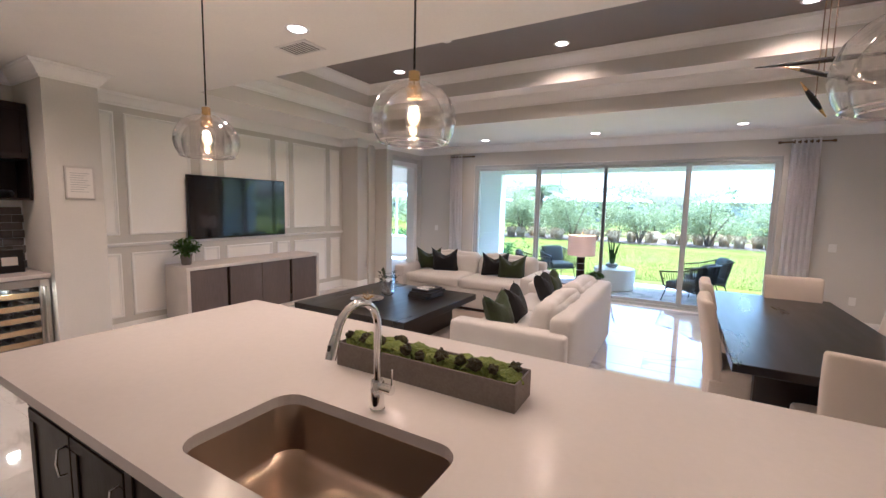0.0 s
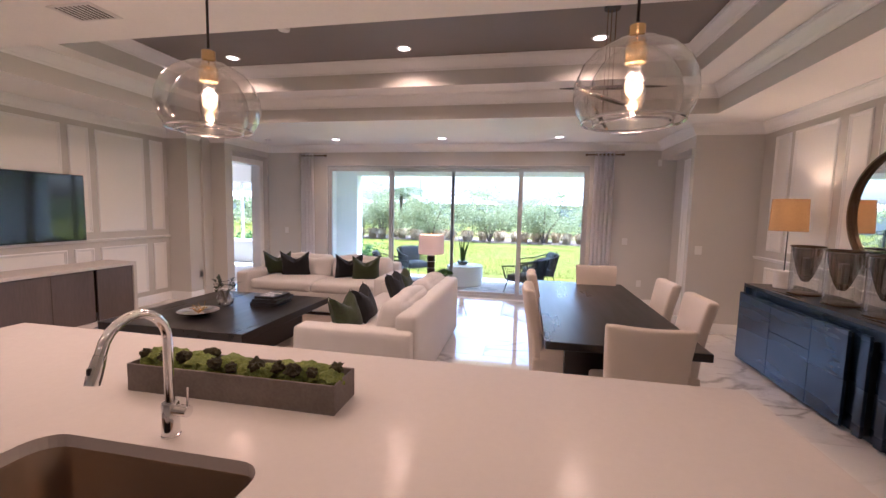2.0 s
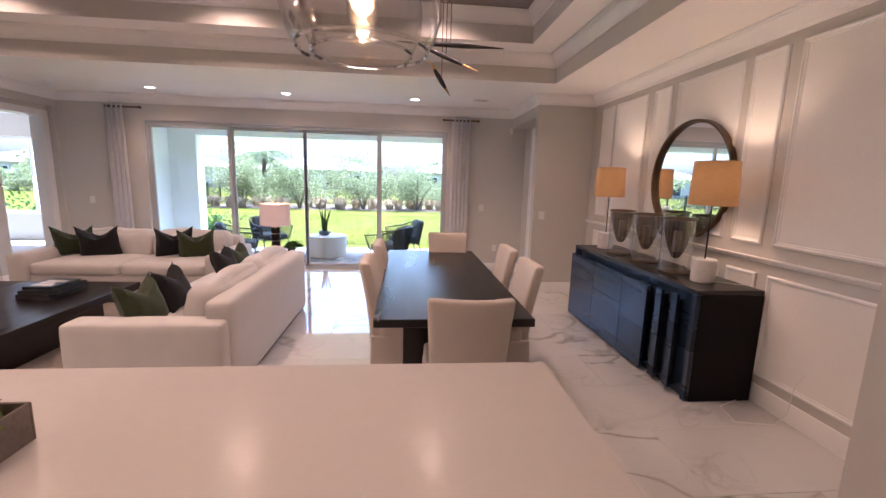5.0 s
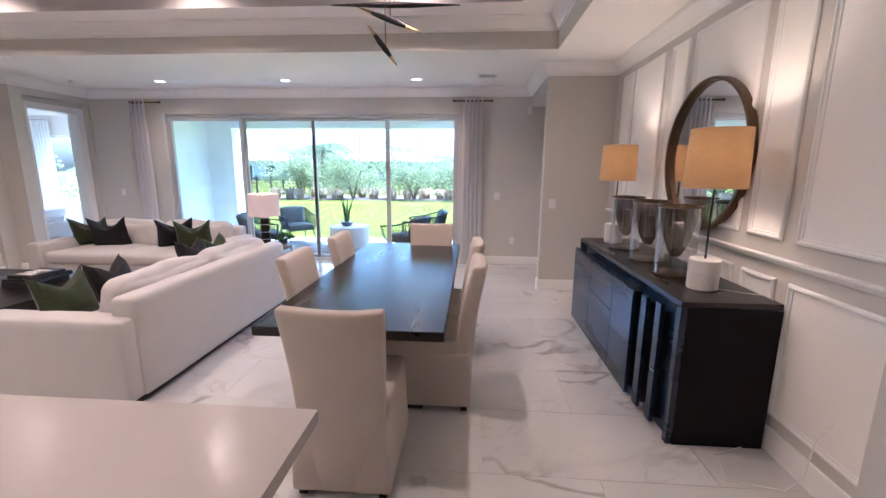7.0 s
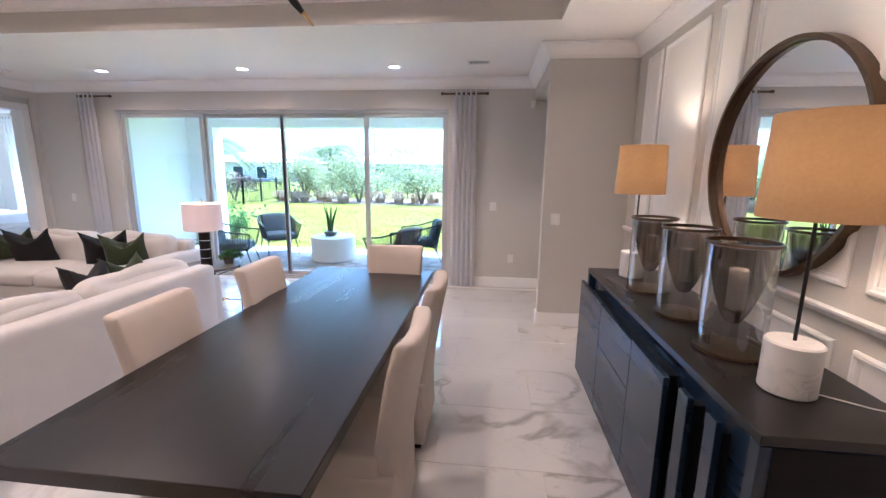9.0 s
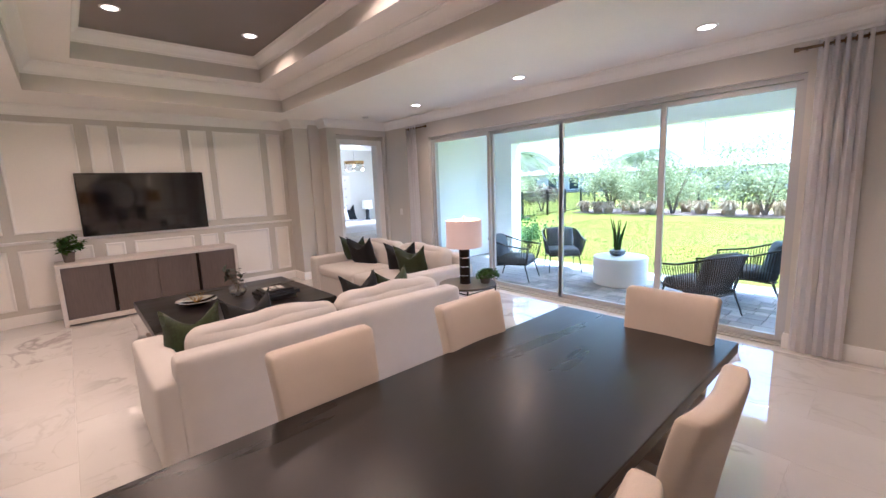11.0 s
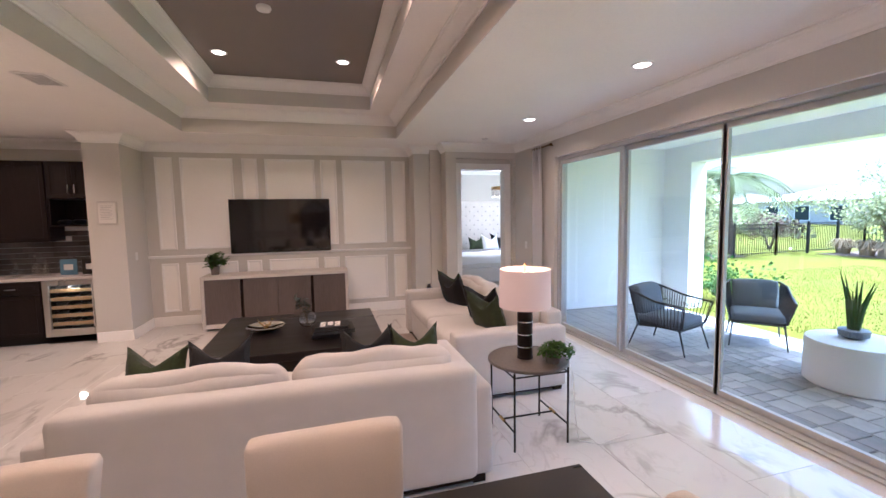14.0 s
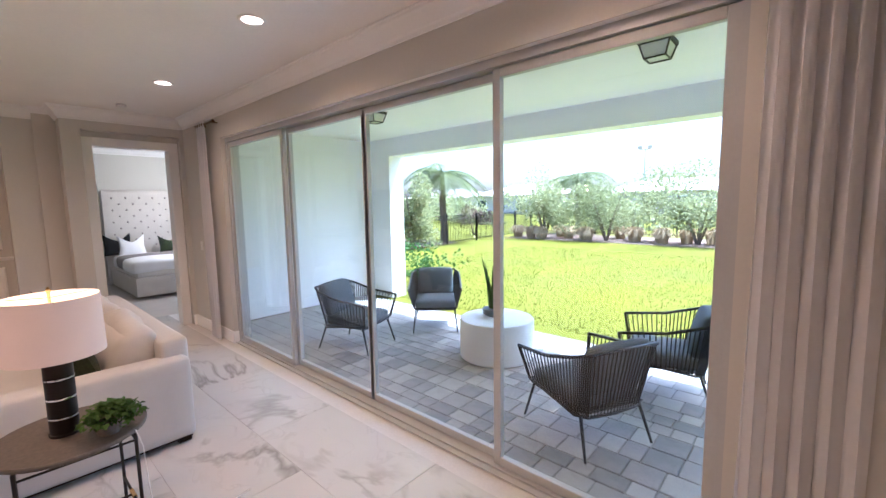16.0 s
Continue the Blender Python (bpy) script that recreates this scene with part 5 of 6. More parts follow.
def plate(name, label, x, y, z, axis, out, w=0.038, h=0.058, outlet=False):
    p = thing(name, label, "outlet" if outlet else "light switch", at=(x, y, z), turn={"y": 0, "x": 90}[axis] if out < 0 else {"y": 180, "x": -90}[axis])
    part("plate", B1(-w, -0.006, -h, w, 0, h, r=0.002), M_WHITEPL, p)
    if outlet:
        for s in (-1, 1):
            part("socket", B1(-0.016, -0.009, s * 0.022 - 0.014, 0.016, -0.006, s * 0.022 + 0.014, r=0.003), M_WHITEPL, p)
    else:
        part("rocker", B1(-0.016, -0.010, -0.032, 0.016, -0.006, 0.032, r=0.003), M_WHITEPL, p)


plate("light_switch", "white rocker light switch on the grey wall by the curtain", 2.20, GL_Y, 1.15, "y", -1, 0.045)
plate("light_switch", "white rocker light switch near the corner by the bedroom", -4.30, GL_Y, 1.15, "y", -1)
plate("light_switch", "white rocker light switch on the tan end wall", 2.83, 6.50, 1.15, "y", -1, 0.045)
plate("wall_outlet", "white wall outlet low on the grey wall", 2.47, GL_Y, 0.42, "y", -1, outlet=True)
plate("wall_outlet", "white wall outlet on the panelled wall with a lamp cord", R_X, 2.95, 0.42, "x", -1, outlet=True)
plate("wall_outlet", "white wall outlet low on the wall step", -5.03, 6.46, 0.42, "x", 1, outlet=True)
plate("light_switch", "white rocker light switch on the side of the pier", -5.0, 2.12, 1.15, "y", 1)
s = thing("motion_sensor", "small white motion sensor high on the grey wall", "sensor", at=(2.68, GL_Y, 2.50))
part("body", soft(B(), 0, -0.025, 0, 0.055, 0.05, 0.11, 0.015, n=5), M_WHITEPL, s)
nt = thing("framed_notice", "small framed white notice on the kitchen pier", "picture", at=(-4.72, 1.93, 1.775))
part("frame", B1(0, -0.115, -0.155, 0.012, 0.115, 0.155, r=0.002), M_STAINLESS, nt, smooth=False)
part("sheet", B1(0.0125, -0.100, -0.140, 0.0135, 0.100, 0.140), M_PAPER, nt, "printed white sheet", smooth=False)
bm = B()
for k in range(9):
    box(bm, 0.0136, -0.075, 0.09 - k * 0.022, 0.0142, 0.075 - (k * 37 % 5) * 0.012, 0.096 - k * 0.022)
part("lettering", bm, mat("print_grey", (0.45, 0.44, 0.43), 0.8, var=0), nt, "faint grey print lines", smooth=False)
cd = thing("lamp_cord", "thin white lamp cord trailing over the floor to the outlet", "cable", at=(3.5, 2.95, 0))
part("cord", tube(B(), [(0.02, 0, 0.42), (-0.03, 0.02, 0.30), (-0.04, 0.03, 0.10), (-0.10, 0.05, 0.006), (-0.35, 0.10, 0.006), (-0.30, 0.30, 0.006), (-0.02, 0.42, 0.006)], 0.003, 6), M_WHITEPL, cd)

lc = thing("lamp_cord", "thin white lamp cord hanging beside the side table", "cable", at=(-0.62, 6.42, 0))
part("cord", tube(B(), [(0.0, 0, 0.588), (0.01, 0.02, 0.50), (0.02, 0.03, 0.25), (0.03, 0.06, 0.03), (0.08, 0.20, 0.006), (0.02, 0.50, 0.006)], 0.003, 6), M_WHITEPL, lc)

# bar stools
for x, y, r in ((-1.57, 1.99, 0), (-0.93, 2.03, 12)):
    s = thing("bar_stool", "chrome pedestal bar stool with black seat under the island worktop", "bar stool", "bar stools at the island", at=(x, y, 0), turn=r)
    part("base", lathe(B(), [(0.205, 0), (0.205, 0.006), (0.16, 0.018), (0.05, 0.038), (0.034, 0.06)], 40), M_CHROME, s)
    part("column", lathe(B(), [(0.030, 0.05), (0.030, 0.36), (0.028, 0.362)], 24), M_CHROME, s)
    part("gas_lift", lathe(B(), [(0.022, 0.36), (0.022, 0.70)], 20), M_CHROME, s)
    part("footrest", tube(B(), [(-0.03, 0, 0.34), (-0.13, 0.05, 0.34), (-0.15, 0.20, 0.34), (0.15, 0.20, 0.34), (0.13, 0.05, 0.34), (0.03, 0, 0.34)], 0.010, 10), M_CHROME, s)
    bm = B()
    pr = [(-0.19, 0.085), (-0.16, 0.03), (-0.10, 0.0), (0.05, 0.0), (0.12, 0.02), (0.19, 0.06), (0.215, 0.10)]
    prev = None
    top_v = [[bm.verts.new((sx, yy, 0.70 + zz)) for sx in (-0.18, 0.18)] + [bm.verts.new((sx, yy, 0.725 + zz)) for sx in (0.18, -0.18)] for yy, zz in pr]
    for a, b in zip(top_v, top_v[1:]):
        for k in range(4):
            bm.faces.new((a[k], b[k], b[(k + 1) % 4], a[(k + 1) % 4]))
    bm.faces.new(top_v[0]), bm.faces.new(top_v[-1][::-1])
    part("seat", bm, M_BLACK, s, "black padded seat")
    for sx in (-0.185, 0.185):
        part("side_rail", tube(B(), [(sx, yy, 0.712 + zz) for yy, zz in pr], 0.012, 8), M_CHROME, s, "chrome seat edge")

# dry bar in the niche
bc = thing("base_cabinet", "espresso base cabinet under the niche worktop", "cabinet", at=(-4.86, 0, 0))
part("carcass", B1(-0.56, -0.20, 0.10, 0, 1.04, 0.875), M_DARKWOOD, bc, smooth=False)
part("toe_kick", B1(-0.56, -0.20, 0, -0.07, 1.04, 0.10), M_BLACK, bc, smooth=False)


def front_x(x, y0, y1, z0, z1, parent, name, handle):
    bm = B()
    box(bm, x, y0, z0, x + 0.012, y1, z1)
    f = 0.055
    d = part(name, bm, M_DARKWOOD, parent, smooth=False)
    for nm, q in (("rail", (y0, z0, y1, z0 + f)), ("rail", (y0, z1 - f, y1, z1)), ("stile", (y0, z0 + f, y0 + f, z1 - f)), ("stile", (y1 - f, z0 + f, y1, z1 - f))):
        part(nm, B1(x + 0.012, q[0], q[1], x + 0.02, q[2], q[3], 0.003), M_DARKWOOD, d, smooth=False)
    if handle:
        a, b = handle
        h = x + 0.02
        o = (Vector((0, 0.06, 0)) if name == "drawer" else Vector((0, 0, 0.06)))
        c = Vector((h, a, b))
        part("handle", tube(B(), [c - o, c - o * 0.9 + Vector((0.025, 0, 0)), c + Vector((0.032, 0, 0)), c + o * 0.9 + Vector((0.025, 0, 0)), c + o], 0.008), M_CHROME, d, "chrome handle")


front_x(0.0, -0.19, 0.42, 0.70, 0.865, bc, "drawer", (0.115, 0.78))
front_x(0.0, 0.43, 1.03, 0.70, 0.865, bc, "drawer", (0.73, 0.78))
front_x(0.0, -0.19, 0.42, 0.115, 0.69, bc, "door", (0.385, 0.58))
front_x(0.0, 0.43, 1.03, 0.115, 0.69, bc, "door", (0.465, 0.58))
wc = thing("wine_cooler", "stainless steel under-counter wine cooler with wooden racks", "wine cooler", at=(-4.86, 1.055, 0))
bm = B()
box(bm, -0.55, 0.0, 0.02, -0.02, 0.02, 0.87), box(bm, -0.55, 0.615, 0.02, -0.02, 0.635, 0.87), box(bm, -0.55, 0.02, 0.02, -0.53, 0.615, 0.87), box(bm, -0.53, 0.02, 0.85, -0.02, 0.615, 0.87), box(bm, -0.53, 0.02, 0.02, -0.02, 0.615, 0.10)
part("body", bm, M_BLACK, wc, smooth=False)
bm = B()
box(bm, -0.018, 0.0, 0.10, 0.022, 0.07, 0.87, 0.004), box(bm, -0.018, 0.565, 0.10, 0.022, 0.635, 0.87, 0.004), box(bm, -0.018, 0.07, 0.80, 0.022, 0.565, 0.87, 0.004), box(bm, -0.018, 0.07, 0.10, 0.022, 0.565, 0.20, 0.004)
dr = part("door", bm, M_STAINLESS, wc, "brushed steel door frame", smooth=False)
pn = part("pane", B1(-0.004, 0.065, 0.195, 0.004, 0.57, 0.805), M_PANE, dr, "tinted glass pane", smooth=False)
part("handle", tube(B(), [(0.06, 0.59, 0.22), (0.06, 0.59, 0.80)], 0.011, 12), M_STAINLESS, dr, "steel bar handle")
for k in range(5):
    z = 0.25 + k * 0.115
    part("rack", B1(-0.5, 0.03, z, -0.06, 0.605, z + 0.012), M_BLACK, wc, smooth=False)
    part("rack_front", B1(-0.06, 0.03, z - 0.015, -0.04, 0.605, z + 0.035, r=0.004), M_WINE, wc, "light wood rack front", smooth=False)
    for q in range(4):
        part("bottle", tube(B(), [(-0.45, 0.10 + q * 0.14, z + 0.05), (-0.14, 0.10 + q * 0.14, z + 0.05), (-0.08, 0.10 + q * 0.14, z + 0.05)], [0.036, 0.036, 0.014], 10), M_BLACK, wc, "dark wine bottle")
part("toe_grille", B1(-0.05, 0.0, 0.0, -0.02, 0.635, 0.09), M_BLACK, wc, smooth=False)
lamp_light("POINT", (-4.94, 1.37, 0.78), 2.5, (1.0, 0.75, 0.45), 0.04)
t = part("niche_worktop", B1(-5.43, -0.21, 0.877, -4.83, 1.70, 0.915, r=0.003), M_QUARTZ, None, "white quartz worktop over the niche cabinets", smooth=False)
tagged(t, category="countertop")
uc = thing("upper_cabinet", "espresso double-door upper cabinet on the niche wall", "cabinet", "niche cabinets", at=(-5.08, 0, 0))
part("carcass", B1(-0.35, -0.20, 1.39, 0, 1.08, 2.50), M_DARKWOOD, uc, smooth=False)
front_x(0.0, -0.19, 0.435, 1.40, 2.49, uc, "door", (0.395, 1.54))
front_x(0.0, 0.445, 1.07, 1.40, 2.49, uc, "door", (0.485, 1.54))
u2 = thing("upper_cabinet", "short espresso upper cabinet above an open bottle shelf", "cabinet", "niche cabinets", at=(-5.08, 0, 0))
part("carcass", B1(-0.35, 1.085, 1.98, 0, 1.69, 2.50), M_DARKWOOD, u2, smooth=False)
front_x(0.0, 1.09, 1.385, 1.99, 2.49, u2, "door", (1.35, 2.12))
front_x(0.0, 1.39, 1.685, 1.99, 2.49, u2, "door", (1.425, 2.12))
bm = B()
box(bm, -0.35, 1.085, 1.60, 0, 1.105, 1.979), box(bm, -0.35, 1.67, 1.60, 0, 1.69, 1.979), box(bm, -0.35, 1.105, 1.60, 0, 1.67, 1.62), box(bm, -0.35, 1.105, 1.62, -0.33, 1.67, 1.979)
part("open_shelf", bm, M_DARKWOOD, u2, smooth=False)
for k in range(3):
    part("bottle_neck", tube(B(), [(-0.25, 1.2 + k * 0.17, 1.66), (-0.05, 1.2 + k * 0.17, 1.66), (0.03, 1.2 + k * 0.17, 1.66)], [0.036, 0.036, 0.013], 10), M_BLACK, u2, "dark bottle lying down")
bm = B()
sweep(bm, [(-5.08, 1.70), (-5.08, -0.21)], [(0, 2.50), (0.012, 2.50), (0.02, 2.53), (0.05, 2.56), (0.055, 2.58), (0.0, 2.58)])
box(bm, -5.43, -0.20, 2.501, -5.082, 1.69, 2.57)
part("cabinet_crown", bm, M_DARKWOOD, uc, angle=25)
bs = w_niche
part("backsplash", B1(-5.43, -0.21, 0.915, -5.424, 1.70, 1.39 + 0.2), M_GROUT, bs, smooth=False)
tile_me = None
for row in range(8):
    for k in range(13):
        y0 = -0.21 + k * 0.152 - (0.076 if row % 2 else 0)
        y1 = min(y0 + 0.149, 1.698)
        if y0 < -0.21:
            y0 = -0.208
        if y1 - y0 > 0.02:
            z = 0.917 + row * 0.077
            if z + 0.074 < 1.60 and (z < 1.36 or y0 > 1.08):
                part("tile", B1(-5.424, y0, z, -5.417, y1, z + 0.074), M_BASEW, bs, smooth=False)
potted("potted_plant", "leafy plant in a pale pot on the niche worktop", (-5.2, 0.22, 0.915), 0.09, 0.11, 0.18, 200, M_LEAFD, 14, 0.07, M_WHITEMARBLE)
for i, (y, r, h) in enumerate(((0.62, 0.06, 0.16), (0.84, 0.045, 0.26), (0.96, 0.045, 0.22))):
    g = thing("glass_decanter", "clear glass decanter with stopper on the niche worktop", "decanter", at=(-5.15, y, 0.915))
    part("body", lathe(B(), [(r, 0), (r, h * 0.5), (r * 0.3, h * 0.72), (r * 0.35, h)], 20), M_CLEAR, g)
    part("stopper", lathe(B(), [(r * 0.25, h), (r * 0.4, h + 0.02), (r * 0.2, h + 0.04)], 12), M_CLEAR, g)
for y, m, lab in ((1.24, M_BLUEP, "blue framed card propped on the niche worktop"), (1.50, M_BLACK, "dark framed card propped on the niche worktop")):
    g = thing("counter_card", lab, "sign", at=(-5.12, y, 0.915))
    f = part("frame", B1(-0.008, -0.10, 0, 0.008, 0.10, 0.22, r=0.003), m, g, smooth=False)
    part("sheet", B1(0.0082, -0.055, 0.07, 0.0092, 0.055, 0.15), M_PAPER, g, "pale printed area", smooth=False)

# bedroom: bed, headboard, nightstand, lamp, chandelier, window and curtains
bed = thing("bed", "upholstered cream bed with white duvet and grey throw", "bed", at=(-9.45, 8.75, 0))
part("headboard", soft(B(), 0.03, 0.0, 1.05, 0.12, 2.06, 2.0, 0.03, n=8), M_HEADB, bed, "tufted cream headboard")
bm = B()
for r in range(9):
    for k in range(8 - r % 2):
        lathe_y = -0.86 + k * 0.245 + (0.12 if r % 2 else 0)
        bmesh.ops.create_icosphere(bm, subdivisions=1, radius=0.022, matrix=Matrix.Translation((0.092, lathe_y, 0.85 + r * 0.13)))
part("button", bm, mat("button_grey", (0.35, 0.32, 0.30), 0.9), bed, "covered tufting buttons")
part("base", soft(B(), 1.15, 0, 0.22, 2.10, 1.98, 0.36, 0.03, n=6), M_HEADB, bed, "cream upholstered bed base")
part("mattress", soft(B(), 1.13, 0, 0.50, 2.0, 1.9, 0.26, 0.06, n=8), M_PAPER, bed, "white mattress")
part("duvet", soft(B(), 1.30, 0, 0.58, 1.70, 2.02, 0.24, 0.08, (0, 0, 0.03), 12, 0.02, 4.0), M_CURTAIN, bed, "white rumpled duvet")
part("throw", soft(B(), 1.15, 0, 0.60, 0.55, 2.05, 0.25, 0.08, (0, 0, 0.03), 12, 0.012, 6.0), mat("throw_grey", (0.22, 0.20, 0.21), 0.95, bump=0.4, bscale=200), bed, "grey knitted throw")
for y, m, lab in ((-0.62, M_CURTAIN, "white bed pillow"), (0.55, M_CURTAIN, "white bed pillow"), (-0.85, M_NAVY, "dark pillow behind it"), (0.85, M_NAVY, "dark pillow")):
    pillow(lab + " against the headboard", m, (-9.20 if m is M_CURTAIN else -9.28, 8.75 + y, 0.86 if m is M_CURTAIN else 0.90), 90, 20, 0.50, "bed pillows")
pillow("olive green velvet pillow in front on the bed", M_GREEN, (-9.05, 8.80, 0.86), 85, 22, 0.42, "bed pillows")
ns = thing("nightstand", "white nightstand beside the bed", "nightstand", at=(-9.3, 10.35, 0))
part("body", B1(-0.25, -0.3, 0.08, 0.25, 0.3, 0.62, r=0.006), M_WHITEWASH, ns, smooth=False)
part("base", B1(-0.22, -0.27, 0.0, 0.22, 0.27, 0.08), M_DARKWOOD, ns, smooth=False)
part("drawer", B1(0.25, -0.27, 0.36, 0.262, 0.27, 0.58, r=0.003), M_WHITEWASH, ns, smooth=False)
bl = thing("bedside_lamp", "dark bedside lamp with white shade", "table lamp", at=(-9.3, 10.3, 0.62))
part("base", lathe(B(), [(0.07, 0), (0.075, 0.02), (0.05, 0.1), (0.06, 0.3), (0.02, 0.36)], 20), M_BLACK, bl)
drum_shade(bl, 0.17, 0.15, 0.36, 0.62, M_CURTAIN, "white drum shade")
cb = thing("bedroom_chandelier", "tiered crystal drum chandelier hanging in the bedroom", "chandelier", at=(-7.9, 9.1, 0))
part("rod", tube(B(), [(0, 0, 2.35), (0, 0, 3.0)], 0.006, 6), M_CHROME, cb)
part("ring", lathe(B(), [(0.26, 2.30), (0.27, 2.30), (0.27, 2.36), (0.26, 2.36)], 32, closed=True), M_BRASS, cb, "brass ring")
bm = B()
for k in range(60):
    a = k * 2 * math.pi / 60
    box(bm, 0.255 * math.cos(a) - 0.006, 0.255 * math.sin(a) - 0.006, 2.10, 0.255 * math.cos(a) + 0.006, 0.255 * math.sin(a) + 0.006, 2.30)
part("crystals", bm, M_CLEAR, cb, "hanging clear crystals", smooth=False)
part("bulb", lathe(B(), [(0.01, 2.2), (0.03, 2.24), (0.01, 2.29)], 10), M_BULB, cb, "glowing bulb")
lamp_light("POINT", (-7.9, 9.1, 2.0), 15, (1.0, 0.80, 0.62), 0.2)
w2 = thing("window_2", "white framed bedroom window", "window", at=(-7.7, 11.1, 1.475), kind="structure")
bm = B()
for q in ((-1.3, -0.875, 1.3, -0.82), (-1.3, 0.82, 1.3, 0.875), (-1.3, -0.82, -1.24, 0.82), (1.24, -0.82, 1.3, 0.82), (-0.03, -0.82, 0.03, 0.82)):
    box(bm, q[0], -0.03, q[1], q[2], 0.03, q[3])
part("window_frame", bm, M_TRIM, w2, smooth=False)
for x0 in (-1.25, 0.02):
    g = part("pane", B1(x0, -0.004, -0.83, x0 + 1.23, 0.004, 0.83), M_PANE, w2, smooth=False)
    g.visible_shadow = False
for x in (-8.85, -6.5):
    curtain(x - 0.25, x + 0.25, 10.85, 2.75, 6, "white bedroom window curtain hanging to the floor")

# patio furniture
def patio_chair(m):
    c = thing("patio_chair", "charcoal rope patio armchair with grey cushions on the pavers", "patio chair", "patio armchairs")
    W, D = 0.36, 0.37
    # rim from the front of one arm round the back to the other
    rim = [(-W, D, 0.60), (-W, 0.0, 0.64), (-W * 0.98, -D * 0.75, 0.72), (-W * 0.8, -D * 1.05, 0.76), (0, -D * 1.12, 0.77), (W * 0.8, -D * 1.05, 0.76), (W * 0.98, -D * 0.75, 0.72), (W, 0.0, 0.64), (W, D, 0.60)]
    low = [(-W * 0.80, D * 0.85, 0.33), (-W * 0.82, 0.0, 0.31), (-W * 0.80, -D * 0.62, 0.28), (-W * 0.62, -D * 0.80, 0.275), (0, -D * 0.84, 0.27), (W * 0.62, -D * 0.80, 0.275), (W * 0.80, -D * 0.62, 0.28), (W * 0.82, 0.0, 0.31), (W * 0.80, D * 0.85, 0.33)]
    part("arm_rail", tube(B(), rim, 0.014, 8), M_BLACK, c)
    part("seat_rail", tube(B(), low + [low[0]], 0.012, 8), M_BLACK, c)
    bm = B()

    def along(poly, t):
        s = t * (len(poly) - 1)
        i = min(int(s), len(poly) - 2)
        return Vector(poly[i]).lerp(Vector(poly[i + 1]), s - i)
    for k in range(66):
        t = (k + 0.5) / 66
        tube(bm, [along(low, t), along(rim, t)], 0.0055, 5)
    part("rope", bm, M_ROPE, c, "charcoal woven rope sides", kind="stuff")
    part("web", B1(-W * 0.78, -D * 0.78, 0.295, W * 0.78, D * 0.82, 0.305), M_ROPE, c, smooth=False)
    for p in ((low[0], rim[0]), (low[-1], rim[-1])):
        part("post", tube(B(), p, 0.012, 8), M_BLACK, c)
    for sx in (-1, 1):
        for sy, z in ((1, 0.33), (-1, 0.28)):
            part("leg", tube(B(), [(sx * W * 0.74, sy * D * 0.72, z), (sx * W * 0.84, sy * D * 0.98, 0.0)], [0.013, 0.009], 8), M_BLACK, c)
    part("seat_cushion", soft(B(), 0, 0.02, 0.37, 0.55, 0.56, 0.12, 0.04, (0, 0, 0.02), 8, 0.004, 1), M_OUTCUSH, c, "grey seat cushion")

    def rk(q, p):
        q.y -= 0.28 * (q.z + 0.2)
        return q
    part("back_cushion", soft(B(), 0, -0.23, 0.60, 0.52, 0.13, 0.38, 0.05, (0, 0.02, 0.01), 8, 0.005, 2, rk), M_OUTCUSH, c, "grey back cushion")
    c.matrix_world = m
    return c


p0 = patio_chair(pose(0.54, 9.00, PZF, 0, 0, 64))
for x, y, r in ((0.83, 10.10, 104), (-2.43, 9.05, -72), (-2.22, 10.28, -138)):
    copy_thing(p0, pose(x, y, PZF, 0, 0, r))
pt = thing("patio_table", "round white concrete drum table on the pavers", "patio table", at=(-0.87, 9.86, PZF))
part("drum", lathe(B(), [(0.405, 0), (0.42, 0.012), (0.42, 0.435), (0.41, 0.447), (0.01, 0.449)], 56), mat("white_concrete", (0.72, 0.73, 0.73), 0.75, bump=0.1, bscale=60), pt)
ap = thing("aloe_plant", "spiky green aloe in a grey bowl on the patio table", "potted plant", at=(-0.93, 9.88, PZF + 0.449))
part("pot", lathe(B(), [(0.07, 0), (0.12, 0.03), (0.125, 0.09), (0.10, 0.10), (0.01, 0.09)], 28), mat("grey_glaze", (0.14, 0.16, 0.18), 0.5), ap, "grey glazed bowl")
rnd = random.Random(3)
for k in range(9):
    a, l = k * 0.75, rnd.uniform(0.38, 0.60)
    lean = rnd.uniform(0.08, 0.32)
    c, s = math.cos(a), math.sin(a)
    part("leaf", tube(B(), [(0.03 * c, 0.03 * s, 0.08), ((0.03 + lean * 0.15) * c, (0.03 + lean * 0.15) * s, 0.08 + l * 0.5), ((0.03 + lean * 0.5) * c, (0.03 + lean * 0.5) * s, 0.08 + l)], [0.020, 0.018, 0.002], 6), M_LEAF, ap, "pointed green leaf")
